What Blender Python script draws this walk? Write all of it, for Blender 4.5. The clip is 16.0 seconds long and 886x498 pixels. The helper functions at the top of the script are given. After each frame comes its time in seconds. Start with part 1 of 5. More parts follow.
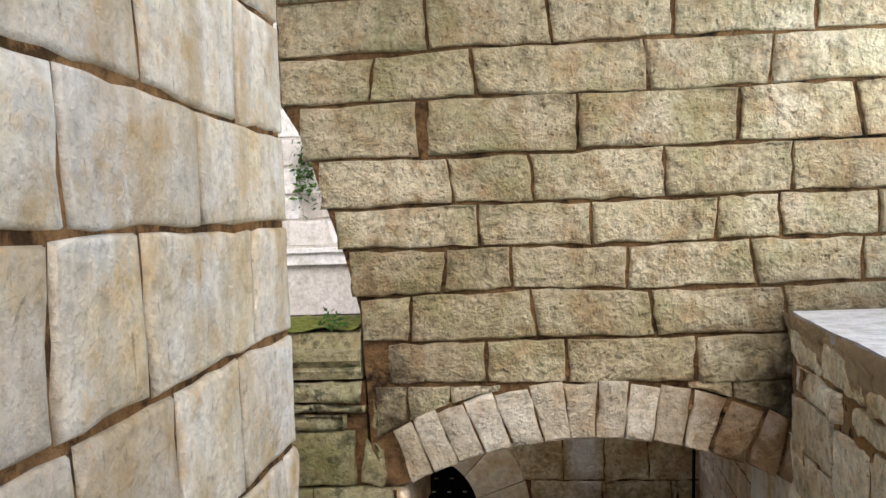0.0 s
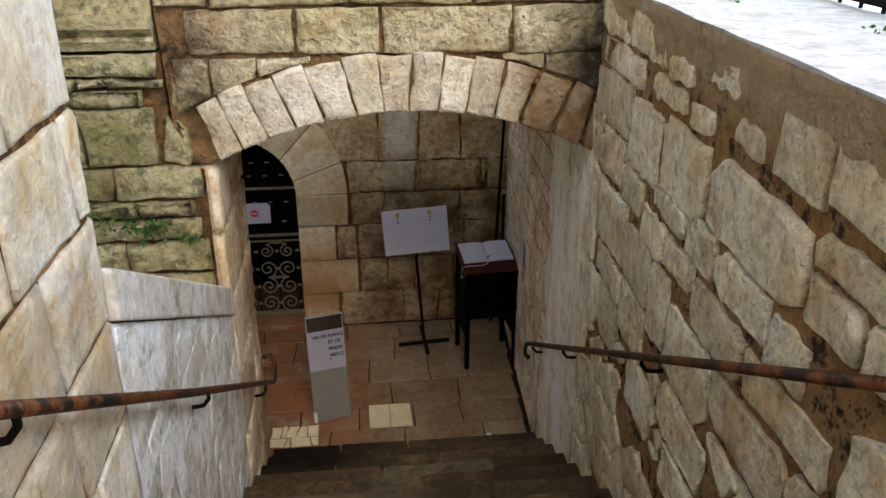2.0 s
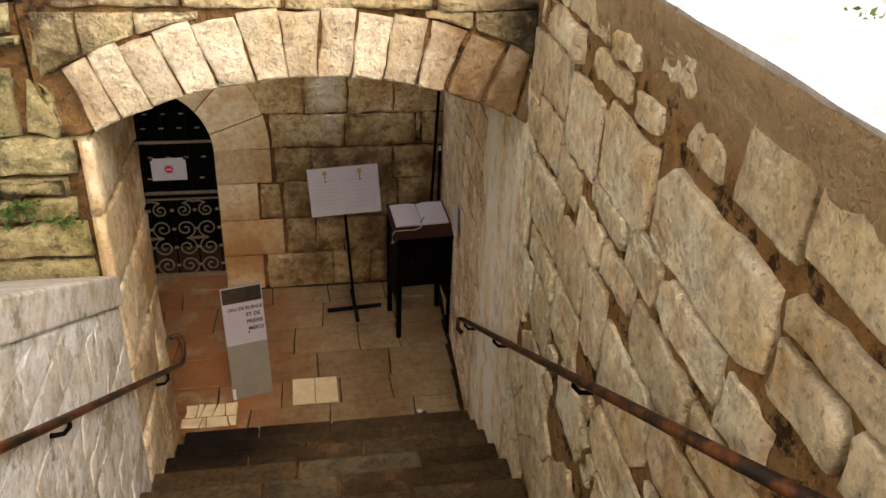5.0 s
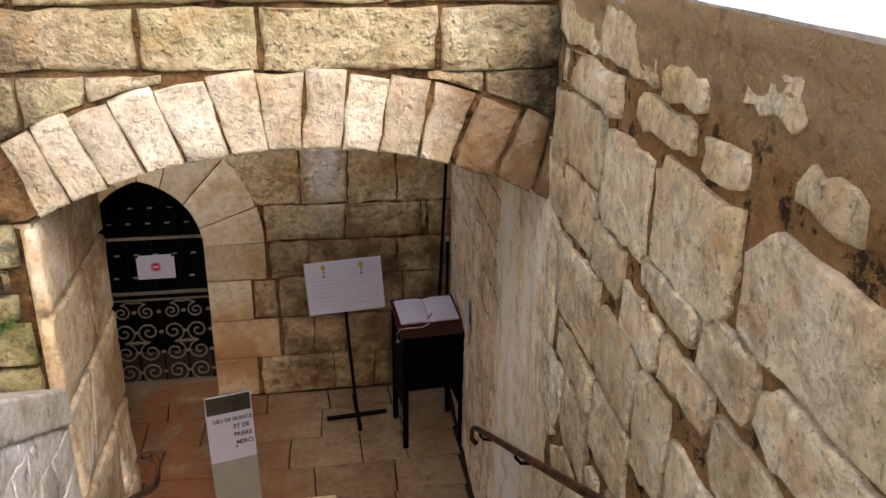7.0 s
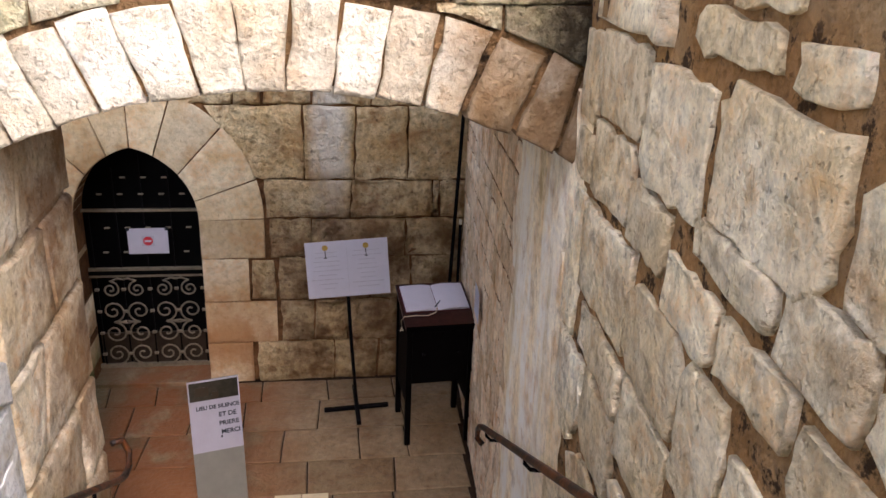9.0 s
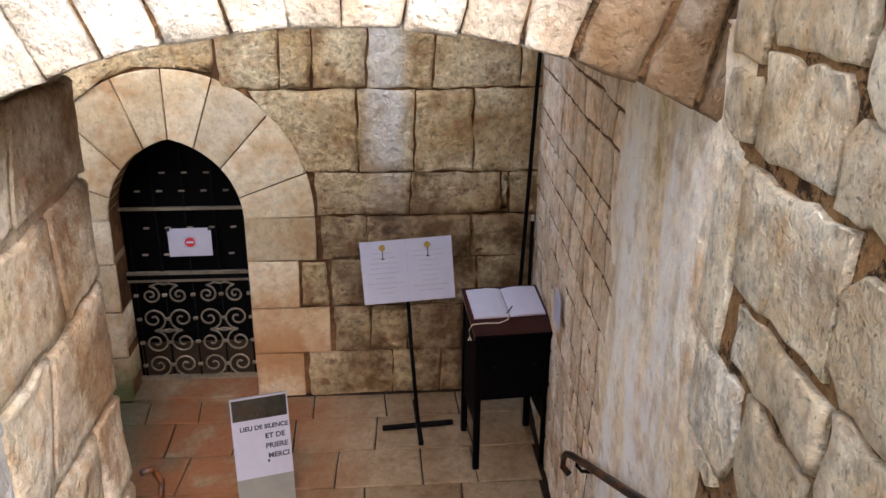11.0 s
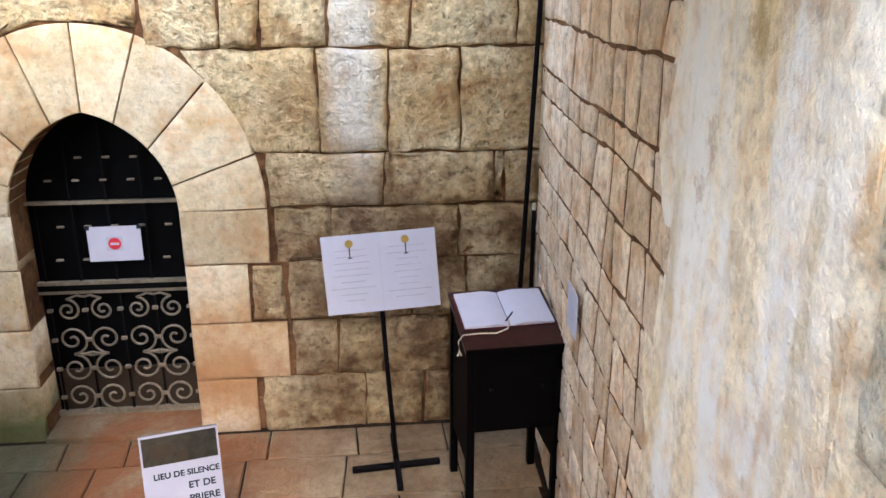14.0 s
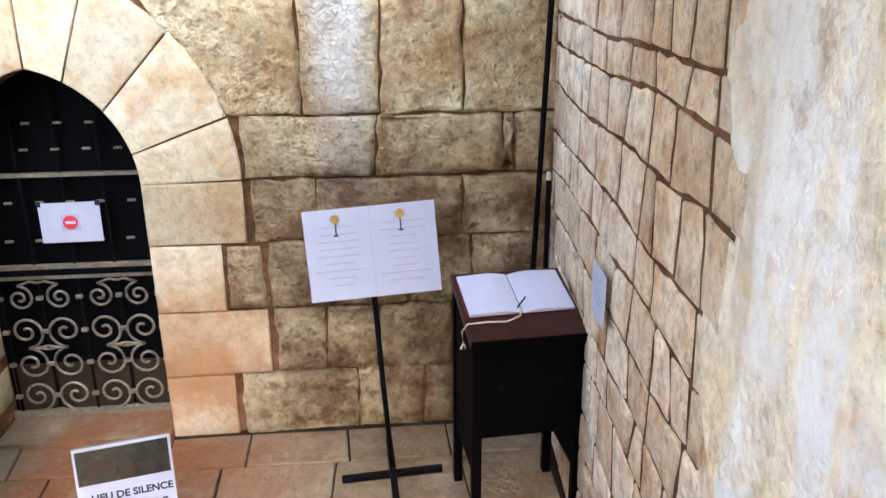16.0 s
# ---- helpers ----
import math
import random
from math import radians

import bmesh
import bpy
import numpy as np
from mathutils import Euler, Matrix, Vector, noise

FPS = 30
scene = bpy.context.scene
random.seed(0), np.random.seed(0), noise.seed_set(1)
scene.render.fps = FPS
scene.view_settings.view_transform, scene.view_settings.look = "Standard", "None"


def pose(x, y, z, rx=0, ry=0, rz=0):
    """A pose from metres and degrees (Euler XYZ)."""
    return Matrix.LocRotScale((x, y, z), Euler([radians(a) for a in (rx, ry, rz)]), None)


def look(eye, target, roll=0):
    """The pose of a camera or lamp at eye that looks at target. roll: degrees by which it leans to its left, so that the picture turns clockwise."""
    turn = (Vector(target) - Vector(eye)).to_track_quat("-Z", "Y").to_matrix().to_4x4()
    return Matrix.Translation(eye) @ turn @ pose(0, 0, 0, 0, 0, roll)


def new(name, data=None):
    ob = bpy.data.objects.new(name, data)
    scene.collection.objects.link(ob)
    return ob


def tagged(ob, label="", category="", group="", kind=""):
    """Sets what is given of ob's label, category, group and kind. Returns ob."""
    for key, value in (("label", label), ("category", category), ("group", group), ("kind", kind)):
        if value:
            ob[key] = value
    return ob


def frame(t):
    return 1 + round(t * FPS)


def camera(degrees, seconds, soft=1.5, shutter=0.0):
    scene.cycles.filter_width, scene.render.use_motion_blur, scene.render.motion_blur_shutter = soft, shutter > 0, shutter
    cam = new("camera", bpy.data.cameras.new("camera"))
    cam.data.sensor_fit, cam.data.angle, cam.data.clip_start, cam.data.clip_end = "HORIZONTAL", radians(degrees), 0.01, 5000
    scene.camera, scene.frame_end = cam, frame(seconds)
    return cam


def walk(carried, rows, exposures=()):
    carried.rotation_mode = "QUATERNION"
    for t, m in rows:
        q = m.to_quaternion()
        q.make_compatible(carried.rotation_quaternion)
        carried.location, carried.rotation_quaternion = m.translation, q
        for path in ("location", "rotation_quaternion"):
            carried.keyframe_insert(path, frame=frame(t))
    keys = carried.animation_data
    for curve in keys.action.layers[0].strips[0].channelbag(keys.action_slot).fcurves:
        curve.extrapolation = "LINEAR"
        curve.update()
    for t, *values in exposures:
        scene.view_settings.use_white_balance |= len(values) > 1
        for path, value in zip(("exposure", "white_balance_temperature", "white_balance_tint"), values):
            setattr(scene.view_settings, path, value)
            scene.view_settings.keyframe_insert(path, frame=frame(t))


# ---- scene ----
cam = camera(57.0, 16.0)
PATH = [
    (0, (0.157, -0.016, 4.115), (-0.045, 1.972, 4.04), -2.2),
    (0.5, (0.162, 0.014, 4.088), (0.121, 1.997, 3.828), -2.4),
    (1, (0.167, 0.054, 4.053), (0.245, 1.997, 3.583), -2.0),
    (1.5, (0.178, 0.1, 4.015), (0.338, 1.982, 3.357), -1.1),
    (1.6, (0.179, 0.113, 4.011), (0.35, 1.98, 3.316), -1.0),
    (2, (0.179, 0.123, 3.984), (0.391, 1.942, 3.18), 0.1),
    (2.5, (0.158, 0.112, 3.962), (0.417, 1.872, 3.047), 2.0),
    (3, (0.178, 0.147, 3.931), (0.473, 1.858, 2.939), 3.7),
    (3.5, (0.266, 0.282, 3.942), (0.575, 1.971, 2.916), 4.1),
    (4, (0.339, 0.375, 3.979), (0.648, 2.067, 2.96), 3.5),
    (4.5, (0.385, 0.496, 3.972), (0.709, 2.199, 2.975), 3.0),
    (5, (0.39, 0.628, 4.005), (0.719, 2.359, 3.06), 2.2),
    (5.2, (0.383, 0.654, 4.014), (0.708, 2.401, 3.095), 1.9),
    (7.3, (0.493, 1.205, 3.713), (0.805, 3.047, 2.998), 0.4),
    (7.5, (0.486, 1.241, 3.702), (0.786, 3.087, 2.992), 0.4),
    (8, (0.532, 1.362, 3.565), (0.826, 3.206, 2.851), 0.9),
    (8.5, (0.585, 1.447, 3.514), (0.886, 3.282, 2.778), 2.0),
    (9, (0.599, 1.526, 3.479), (0.876, 3.363, 2.74), 2.3),
    (9.5, (0.56, 1.669, 3.405), (0.789, 3.53, 2.709), 1.3),
    (10, (0.547, 1.809, 3.367), (0.721, 3.677, 2.675), 0.6),
    (10.2, (0.544, 1.856, 3.334), (0.703, 3.721, 2.63), 0.5),
    (12.3, (0.591, 2.48, 2.978), (0.745, 4.335, 2.244), 0.5),
    (12.5, (0.601, 2.499, 2.942), (0.749, 4.359, 2.223), 0.7),
    (13, (0.659, 2.659, 2.795), (0.822, 4.528, 2.102), 1.0),
    (13.5, (0.685, 2.817, 2.725), (0.876, 4.696, 2.065), 0.8),
    (14, (0.661, 3.004, 2.624), (0.848, 4.887, 1.976), -0.0),
    (14.5, (0.631, 3.068, 2.609), (0.81, 4.947, 1.949), -0.2),
    (15, (0.666, 3.194, 2.542), (0.844, 5.065, 1.856), -0.1),
    (15.5, (0.708, 3.365, 2.451), (0.9, 5.228, 1.75), 0.2),
    (16, (0.739, 3.532, 2.369), (0.909, 5.409, 1.7), -0.5),
]
walk(cam, [(t, look(eye, target, roll)) for t, eye, target, roll in PATH],
     exposures=[(0, 0.45, 6100, 14), (0.6, 0.25, 6300, 14), (1, 0.3, 6200, 12), (2, 0.9, 6100, 11), (3, 1.48, 6700, 12), (4, 1.5, 7600, 14), (5, 1.38, 7700, 16), (7.5, 1.45, 6300, 20), (9, 1.88, 5950, 22), (10, 1.9, 6000, 23), (12.5, 2.82, 5450, 14), (14, 2.95, 5500, 14), (15, 2.98, 5550, 14), (16, 3.25, 5200, 12)])

# ---- world and light ----
SUN_DIR = Vector((0.12, -0.8, 0.78)).normalized()
world = bpy.data.worlds.new("world")
scene.world = world
world.use_nodes = True
wn = world.node_tree.nodes
sky = wn.new("ShaderNodeTexSky")
sky.sky_type = "NISHITA"
sky.sun_disc = False
sky.sun_elevation = math.asin(SUN_DIR.z)
sky.sun_rotation = math.atan2(SUN_DIR.x, SUN_DIR.y)
sky.air_density, sky.dust_density = 1.0, 4.0
wn["Background"].inputs["Strength"].default_value = 0.15
world.node_tree.links.new(sky.outputs[0], wn["Background"].inputs["Color"])
sun_data = bpy.data.lights.new("sun", "SUN")
sun_data.energy, sun_data.angle, sun_data.color = 0.45, radians(40), (1.0, 0.95, 0.88)
sun = new("sun", sun_data)
sun.matrix_world = look((6, -6, 12), Vector((6, -6, 12)) - SUN_DIR)


# daylight in the opening above the ledge
open_data = bpy.data.lights.new("ledge_daylight", "AREA")
open_data.shape, open_data.size, open_data.size_y, open_data.energy, open_data.color = "RECTANGLE", 2.2, 1.7, 75.0, (0.80, 0.90, 1.0)
ledge_light = new("ledge_daylight", open_data)
ledge_light.matrix_world = look((2.75, 2.7, 4.6), (-0.5, 3.1, 2.4))

# area lamp added in an unseen opening made in the chamber's side wall
lamp_data = bpy.data.lights.new("side_fill_lamp", "AREA")
lamp_data.shape, lamp_data.size, lamp_data.size_y, lamp_data.energy, lamp_data.color = "RECTANGLE", 1.4, 1.1, 2.6, (0.91, 0.96, 1.0)
side_light = new("side_fill_lamp", lamp_data)
side_light.matrix_world = look((-2.42, 6.0, 2.2), (1.4, 7.2, 2.35))

# area lamp added in an unseen slot of the chamber's roof before the end wall
slot_data = bpy.data.lights.new("slot_fill_lamp", "AREA")
slot_data.shape, slot_data.size, slot_data.size_y, slot_data.energy, slot_data.color = "RECTANGLE", 3.2, 0.5, 2.5, (0.91, 0.96, 1.0)
slot_light = new("slot_fill_lamp", slot_data)
slot_light.matrix_world = look((-0.4, 6.62, 3.0), (-0.4, 7.42, 2.35))


# ---- materials ----
class Nodes:
    """A short way to write node materials."""

    def __init__(self, name, rough=0.85, metal=0.0, spec=0.15):
        self.mat = bpy.data.materials.new(name)
        self.mat.use_nodes = True
        self.tree = self.mat.node_tree
        self.bsdf = self.tree.nodes["Principled BSDF"]
        self.bsdf.inputs["Roughness"].default_value = rough
        self.bsdf.inputs["Metallic"].default_value = metal
        self.bsdf.inputs["Specular IOR Level"].default_value = spec
        self.pos = self.node("ShaderNodeNewGeometry").outputs["Position"]

    def node(self, kind, **sets):
        n = self.tree.nodes.new(kind)
        for key, value in sets.items():
            n.inputs[key.replace("_", " ")].default_value = value
        return n

    def link(self, a, b):
        self.tree.links.new(a, b)

    def stretched(self, sx, sy, sz):
        m = self.node("ShaderNodeMapping")
        m.inputs["Scale"].default_value = (sx, sy, sz)
        self.link(self.pos, m.inputs["Vector"])
        return m.outputs[0]

    def noise(self, scale, detail=4.0, rough=0.6, vector=None):
        n = self.node("ShaderNodeTexNoise", Scale=scale, Detail=detail, Roughness=rough)
        self.link(vector or self.pos, n.inputs["Vector"])
        return n.outputs["Fac"]

    def ramp(self, fac, *stops):
        r = self.node("ShaderNodeValToRGB")
        el = r.color_ramp.elements
        while len(el) < len(stops):
            el.new(0.5)
        for e, (p, c) in zip(el, stops):
            e.position = p
            e.color = (*c, 1) if isinstance(c, tuple) else (c, c, c, 1)
        self.link(fac, r.inputs[0])
        return r.outputs[0]

    def mix(self, fac, a, b, mode="MIX"):
        m = self.node("ShaderNodeMix")
        m.data_type, m.blend_type = "RGBA", mode
        for sock, value in ((m.inputs[0], fac), (m.inputs[6], a), (m.inputs[7], b)):
            if isinstance(value, (int, float)):
                sock.default_value = value
            elif isinstance(value, tuple):
                sock.default_value = (*value, 1)
            else:
                self.link(value, sock)
        return m.outputs[2]

    def math(self, op, a, b=0.0):
        m = self.node("ShaderNodeMath")
        m.operation = op
        for sock, value in zip(m.inputs, (a, b)):
            if isinstance(value, (int, float)):
                sock.default_value = value
            else:
                self.link(value, sock)
        return m.outputs[0]

    def span(self, axis, a, b, soft):
        """1 between a and b metres along an axis of the world, with soft ends."""
        s = self.node("ShaderNodeSeparateXYZ")
        self.link(self.pos, s.inputs[0])
        v = s.outputs["XYZ".index(axis)]
        lo, hi = self.node("ShaderNodeMapRange"), self.node("ShaderNodeMapRange")
        for n, p, q in ((lo, a - soft, a + soft), (hi, b + soft, b - soft)):
            n.inputs[1].default_value, n.inputs[2].default_value = p, q
            self.link(v, n.inputs[0])
        return self.math("MULTIPLY", lo.outputs[0], hi.outputs[0])

    def random(self):
        return self.node("ShaderNodeObjectInfo").outputs["Random"]

    def bump(self, height, strength, distance):
        b = self.node("ShaderNodeBump", Strength=strength, Distance=distance)
        self.link(height, b.inputs["Height"])
        self.link(b.outputs[0], self.bsdf.inputs["Normal"])

    def colour(self, c):
        if isinstance(c, tuple):
            self.bsdf.inputs["Base Color"].default_value = (*c, 1)
        else:
            self.link(c, self.bsdf.inputs["Base Color"])
        return self.mat


def stone_material(name, light, dark, stain, stain_amount=0.5, pits=0.5, relief=0.012, extra=None, pit_scale=55, rough=0.88, strokes=0.0):
    """Weathered stone: broad tone, rusty blotches, small pits and hewn relief."""
    n = Nodes(name, rough)
    big = n.noise(2.6, 5, 0.65)
    grain = n.noise(48, 7, 0.7)
    lumps = n.noise(19, 5, 0.65)
    c = n.mix(n.ramp(big, (0.35, 0.0), (0.65, 1.0)), light, dark)
    c = n.mix(n.math("MULTIPLY", n.ramp(n.noise(6, 7, 0.72), (0.50, 0.0), (0.64, 1.0)), min(1.0, 1.3 * stain_amount)), c, stain)
    tone = n.ramp(n.random(), (0.0, (0.78, 0.73, 0.66)), (0.5, (1.0, 0.98, 0.95)), (1.0, (1.14, 1.14, 1.13)))
    c = n.mix(1.0, c, tone, "MULTIPLY")
    c = n.mix(0.3 + 0.25 * pits, c, n.ramp(grain, (0.3, 0.45), (0.5, 1.0), (0.72, 1.3)), "MULTIPLY")
    c = n.mix(0.35 + 0.5 * pits, c, n.ramp(lumps, (0.3, 0.42), (0.5, 1.0), (0.7, 1.22)), "MULTIPLY")
    hole = n.ramp(n.noise(pit_scale, 2, 0.5), (0.26, 0.0), (0.38, 1.0))
    c = n.mix(n.math("MULTIPLY", n.math("SUBTRACT", 1.0, hole), 0.7 * pits), c, (0.12, 0.075, 0.035))
    dirt = n.ramp(n.noise(3.4, 9, 0.75), (0.54, 0.0), (0.70, 1.0))
    c = n.mix(n.math("MULTIPLY", dirt, 0.75 * min(1.0, pits + 0.2)), c, (0.20, 0.12, 0.05))
    if strokes:
        cut = n.ramp(n.noise(1.0, 3, 0.6, n.stretched(46, 46, 17)), (0.29, 1.0), (0.36, 0.0))
        c = n.mix(n.math("MULTIPLY", cut, strokes), c, (0.10, 0.055, 0.022))
        rim = n.ramp(n.noise(9, 6, 0.7), (0.56, 0.0), (0.63, 1.0))
        c = n.mix(n.math("MULTIPLY", rim, 0.55 * strokes), c, (0.42, 0.22, 0.075))
    if extra:
        c = extra(n, c)
    h = n.math("ADD", n.math("MULTIPLY", lumps, 0.9), n.math("MULTIPLY", grain, 0.3))
    h = n.math("ADD", h, n.math("MULTIPLY", hole, 0.25 * pits))
    h = n.math("ADD", h, n.math("MULTIPLY", n.noise(7, 4, 0.6), 1.3))
    n.bump(h, 1.0, relief)
    return n.colour(c)


def plain_material(name, c, rough=0.6, metal=0.0, vary=0.3, scale=30, relief=0.002):
    n = Nodes(name, rough, metal, 0.04 if max(c) < 0.02 else 0.25)
    f = n.noise(scale, 5, 0.65)
    g = n.noise(scale * 0.12, 3, 0.6)
    t = n.mix(vary, n.mix(0.0, c, c), n.ramp(f, (0.3, 0.35), (0.7, 1.3)), "MULTIPLY")
    t = n.mix(vary, t, n.ramp(g, (0.3, 0.5), (0.7, 1.3)), "MULTIPLY")
    n.bump(f, 0.6, relief)
    return n.colour(t)


def lime_streaks(n, c):
    """White lime run down the blocks beside the chamber."""
    run = n.noise(1.0, 3, 0.5, n.stretched(6.0, 6.0, 0.8))
    f = n.math("MULTIPLY", n.ramp(run, (0.44, 0.0), (0.54, 1.0)), n.span("Y", 4.2, 5.25, 0.2))
    f = n.math("MULTIPLY", f, n.ramp(n.noise(5.0, 8, 0.75), (0.38, 0.2), (0.56, 1.0)))
    c = n.mix(n.math("MULTIPLY", f, 0.9), c, (0.93, 0.90, 0.79))
    run = n.noise(1.0, 3, 0.5, n.stretched(5.5, 5.5, 0.7))
    f = n.math("MULTIPLY", n.ramp(run, (0.56, 0.0), (0.64, 1.0)), n.span("Z", 1.5, 4.0, 0.4))
    f = n.math("MULTIPLY", f, n.ramp(n.noise(9.0, 7, 0.75), (0.38, 0.2), (0.56, 1.0)))
    c = n.mix(n.math("MULTIPLY", f, 0.6), c, (0.52, 0.38, 0.13))
    flake = n.ramp(n.noise(4.5, 8, 0.75), (0.58, 0.0), (0.64, 1.0))
    return n.mix(n.math("MULTIPLY", flake, 0.5), c, (0.46, 0.30, 0.12))


def wall_streak(n, c):
    """One pale run of lime on the chamber's end wall, and painted dimness low beside it."""
    edge = n.noise(5.0, 4, 0.6, n.stretched(2.0, 1, 0.8))
    f = n.math("MULTIPLY", n.span("X", 0.5, 0.74, 0.05), n.span("Z", 1.5, 6.0, 0.35))
    f = n.math("MULTIPLY", f, n.ramp(edge, (0.3, 0.35), (0.55, 1.0)))
    c = n.mix(n.math("MULTIPLY", f, 0.8), c, (0.82, 0.77, 0.64))
    # browner stone and the weak light down there, painted as one dark tone
    low_dim = n.math("MULTIPLY", n.span("X", 0.1, 3.0, 0.25), n.span("Z", -1.0, 1.5, 0.3))
    low_dim = n.math("MULTIPLY", low_dim, n.ramp(n.noise(3.0, 5, 0.65), (0.3, 0.25), (0.6, 1.0)))
    return n.mix(n.math("MULTIPLY", low_dim, 0.88), c, (0.13, 0.066, 0.027))


def lichen(n, c):
    """Thin green and grey growth on weathered stone."""
    f = n.ramp(n.noise(2.3, 7, 0.7), (0.47, 0.0), (0.66, 1.0))
    c = n.mix(n.math("MULTIPLY", f, 0.45), c, (0.26, 0.27, 0.10))
    f = n.ramp(n.noise(1.7, 6, 0.7, n.stretched(1.6, 1, 0.7)), (0.55, 0.0), (0.7, 1.0))
    return n.mix(n.math("MULTIPLY", f, 0.75), c, (0.10, 0.08, 0.04))


def drip_stains(n, c):
    """Faint grey and ochre runs down the smooth blocks."""
    run = n.noise(1.0, 5, 0.65, n.stretched(7, 7, 0.8))
    c = n.mix(n.math("MULTIPLY", n.ramp(run, (0.48, 0.0), (0.62, 1.0)), 0.25), c, (0.36, 0.33, 0.26))
    run = n.noise(1.3, 4, 0.6, n.stretched(5, 5, 0.9))
    return n.mix(n.math("MULTIPLY", n.ramp(run, (0.52, 0.0), (0.66, 1.0)), 0.5), c, (0.48, 0.34, 0.17))


def moss_growth(n, c):
    f = n.ramp(n.noise(3.5, 6, 0.7), (0.45, 0.0), (0.62, 1.0))
    c = n.mix(n.math("MULTIPLY", f, 0.5), c, (0.20, 0.20, 0.055))
    f = n.ramp(n.noise(11, 6, 0.75), (0.52, 0.0), (0.62, 1.0))
    return n.mix(n.math("MULTIPLY", f, 0.7), c, (0.05, 0.06, 0.03))


def foot_shade(n, c):
    """Near-black shade of the pit beside the jamb, painted on the lowest steps."""
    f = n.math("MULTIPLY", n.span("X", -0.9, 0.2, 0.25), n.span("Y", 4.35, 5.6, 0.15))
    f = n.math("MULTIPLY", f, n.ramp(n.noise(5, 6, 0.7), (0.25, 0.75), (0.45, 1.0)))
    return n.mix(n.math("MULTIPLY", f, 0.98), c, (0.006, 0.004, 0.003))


def lit_worn_pale(n, c):
    """Worn steps with the daylight side painted paler, and the foot's painted shade below."""
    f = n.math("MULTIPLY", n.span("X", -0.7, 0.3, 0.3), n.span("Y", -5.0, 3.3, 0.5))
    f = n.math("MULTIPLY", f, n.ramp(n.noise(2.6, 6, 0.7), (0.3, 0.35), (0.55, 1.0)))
    return foot_shade(n, n.mix(n.math("MULTIPLY", f, 0.6), c, (0.32, 0.29, 0.24)))


def damp_jamb(n, c):
    """Brown damp patches on the jamb under the arch."""
    f = n.math("MULTIPLY", n.span("Y", 4.5, 5.2, 0.2), n.ramp(n.noise(2.2, 6, 0.7), (0.42, 0.0), (0.56, 1.0)))
    c = n.mix(n.math("MULTIPLY", f, 0.7), c, (0.24, 0.11, 0.03))
    f = n.ramp(n.noise(8, 7, 0.75), (0.54, 0.0), (0.64, 1.0))
    return n.mix(n.math("MULTIPLY", f, 0.5), c, (0.10, 0.05, 0.02))


def damp_surround(n, c):
    """Orange-brown damp risen into the lower jamb stones."""
    f = n.math("MULTIPLY", n.span("Z", -0.3, 0.72, 0.3), n.ramp(n.noise(2.4, 5, 0.65), (0.30, 0.3), (0.52, 1.0)))
    f = n.math("MULTIPLY", f, n.span("X", -0.7, 1.0, 0.1))
    c = n.mix(n.math("MULTIPLY", f, 0.8), c, (0.36, 0.17, 0.06))
    f = n.math("MULTIPLY", n.span("X", -3.0, -1.1, 0.1), n.span("Z", -0.5, 0.22, 0.14))
    f = n.math("MULTIPLY", f, n.ramp(n.noise(5, 6, 0.7), (0.3, 0.3), (0.5, 1.0)))
    return n.mix(n.math("MULTIPLY", f, 0.9), c, (0.09, 0.11, 0.035))


def cracks(n, c):
    """Dark open crevices where the mortar has fallen out."""
    f = n.ramp(n.noise(13, 6, 0.7), (0.46, 0.0), (0.55, 1.0))
    return n.mix(n.math("MULTIPLY", f, 0.8), c, (0.035, 0.018, 0.007))


def crevices(n, c):
    """A few dark open gaps in the flush mortar, and pale smears of lime."""
    f = n.ramp(n.noise(6, 5, 0.7), (0.45, 0.0), (0.62, 1.0))
    c = n.mix(n.math("MULTIPLY", f, 0.45), c, (0.52, 0.36, 0.18))
    band = n.math("MULTIPLY", n.span("Z", 3.40, 5.0, 0.06), n.ramp(n.noise(5, 6, 0.7), (0.3, 0.5), (0.5, 1.0)))
    c = n.mix(n.math("MULTIPLY", band, 0.75), c, (0.60, 0.46, 0.27))
    f = n.ramp(n.noise(12, 6, 0.72), (0.54, 0.0), (0.60, 1.0))
    f = n.math("MULTIPLY", f, n.math("SUBTRACT", 1.0, n.math("MULTIPLY", band, 0.9)))
    return n.mix(n.math("MULTIPLY", f, 0.9), c, (0.03, 0.014, 0.006))


def lichen_corner_shade(n, c):
    """Lichen, the ledge's corner shadow painted dark, and a dark patch at the left."""
    c = lichen(n, c)
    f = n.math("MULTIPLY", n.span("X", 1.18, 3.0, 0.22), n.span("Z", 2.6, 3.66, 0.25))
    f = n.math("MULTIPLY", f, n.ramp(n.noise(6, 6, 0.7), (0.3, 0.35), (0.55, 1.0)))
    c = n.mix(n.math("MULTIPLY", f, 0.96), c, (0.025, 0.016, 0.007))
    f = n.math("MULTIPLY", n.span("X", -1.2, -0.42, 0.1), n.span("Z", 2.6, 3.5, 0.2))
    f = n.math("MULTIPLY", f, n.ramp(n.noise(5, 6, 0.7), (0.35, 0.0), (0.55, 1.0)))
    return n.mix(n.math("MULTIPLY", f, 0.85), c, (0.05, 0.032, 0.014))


def springer_brown_shade(n, c):
    """Brown wedge stones by the long wall, with the ledge's shadow painted in."""
    f = n.math("MULTIPLY", n.span("X", 0.98, 3.0, 0.1), n.ramp(n.noise(4, 5, 0.65), (0.25, 0.45), (0.55, 1.0)))
    return n.mix(n.math("MULTIPLY", f, 0.9), c, (0.16, 0.09, 0.033))


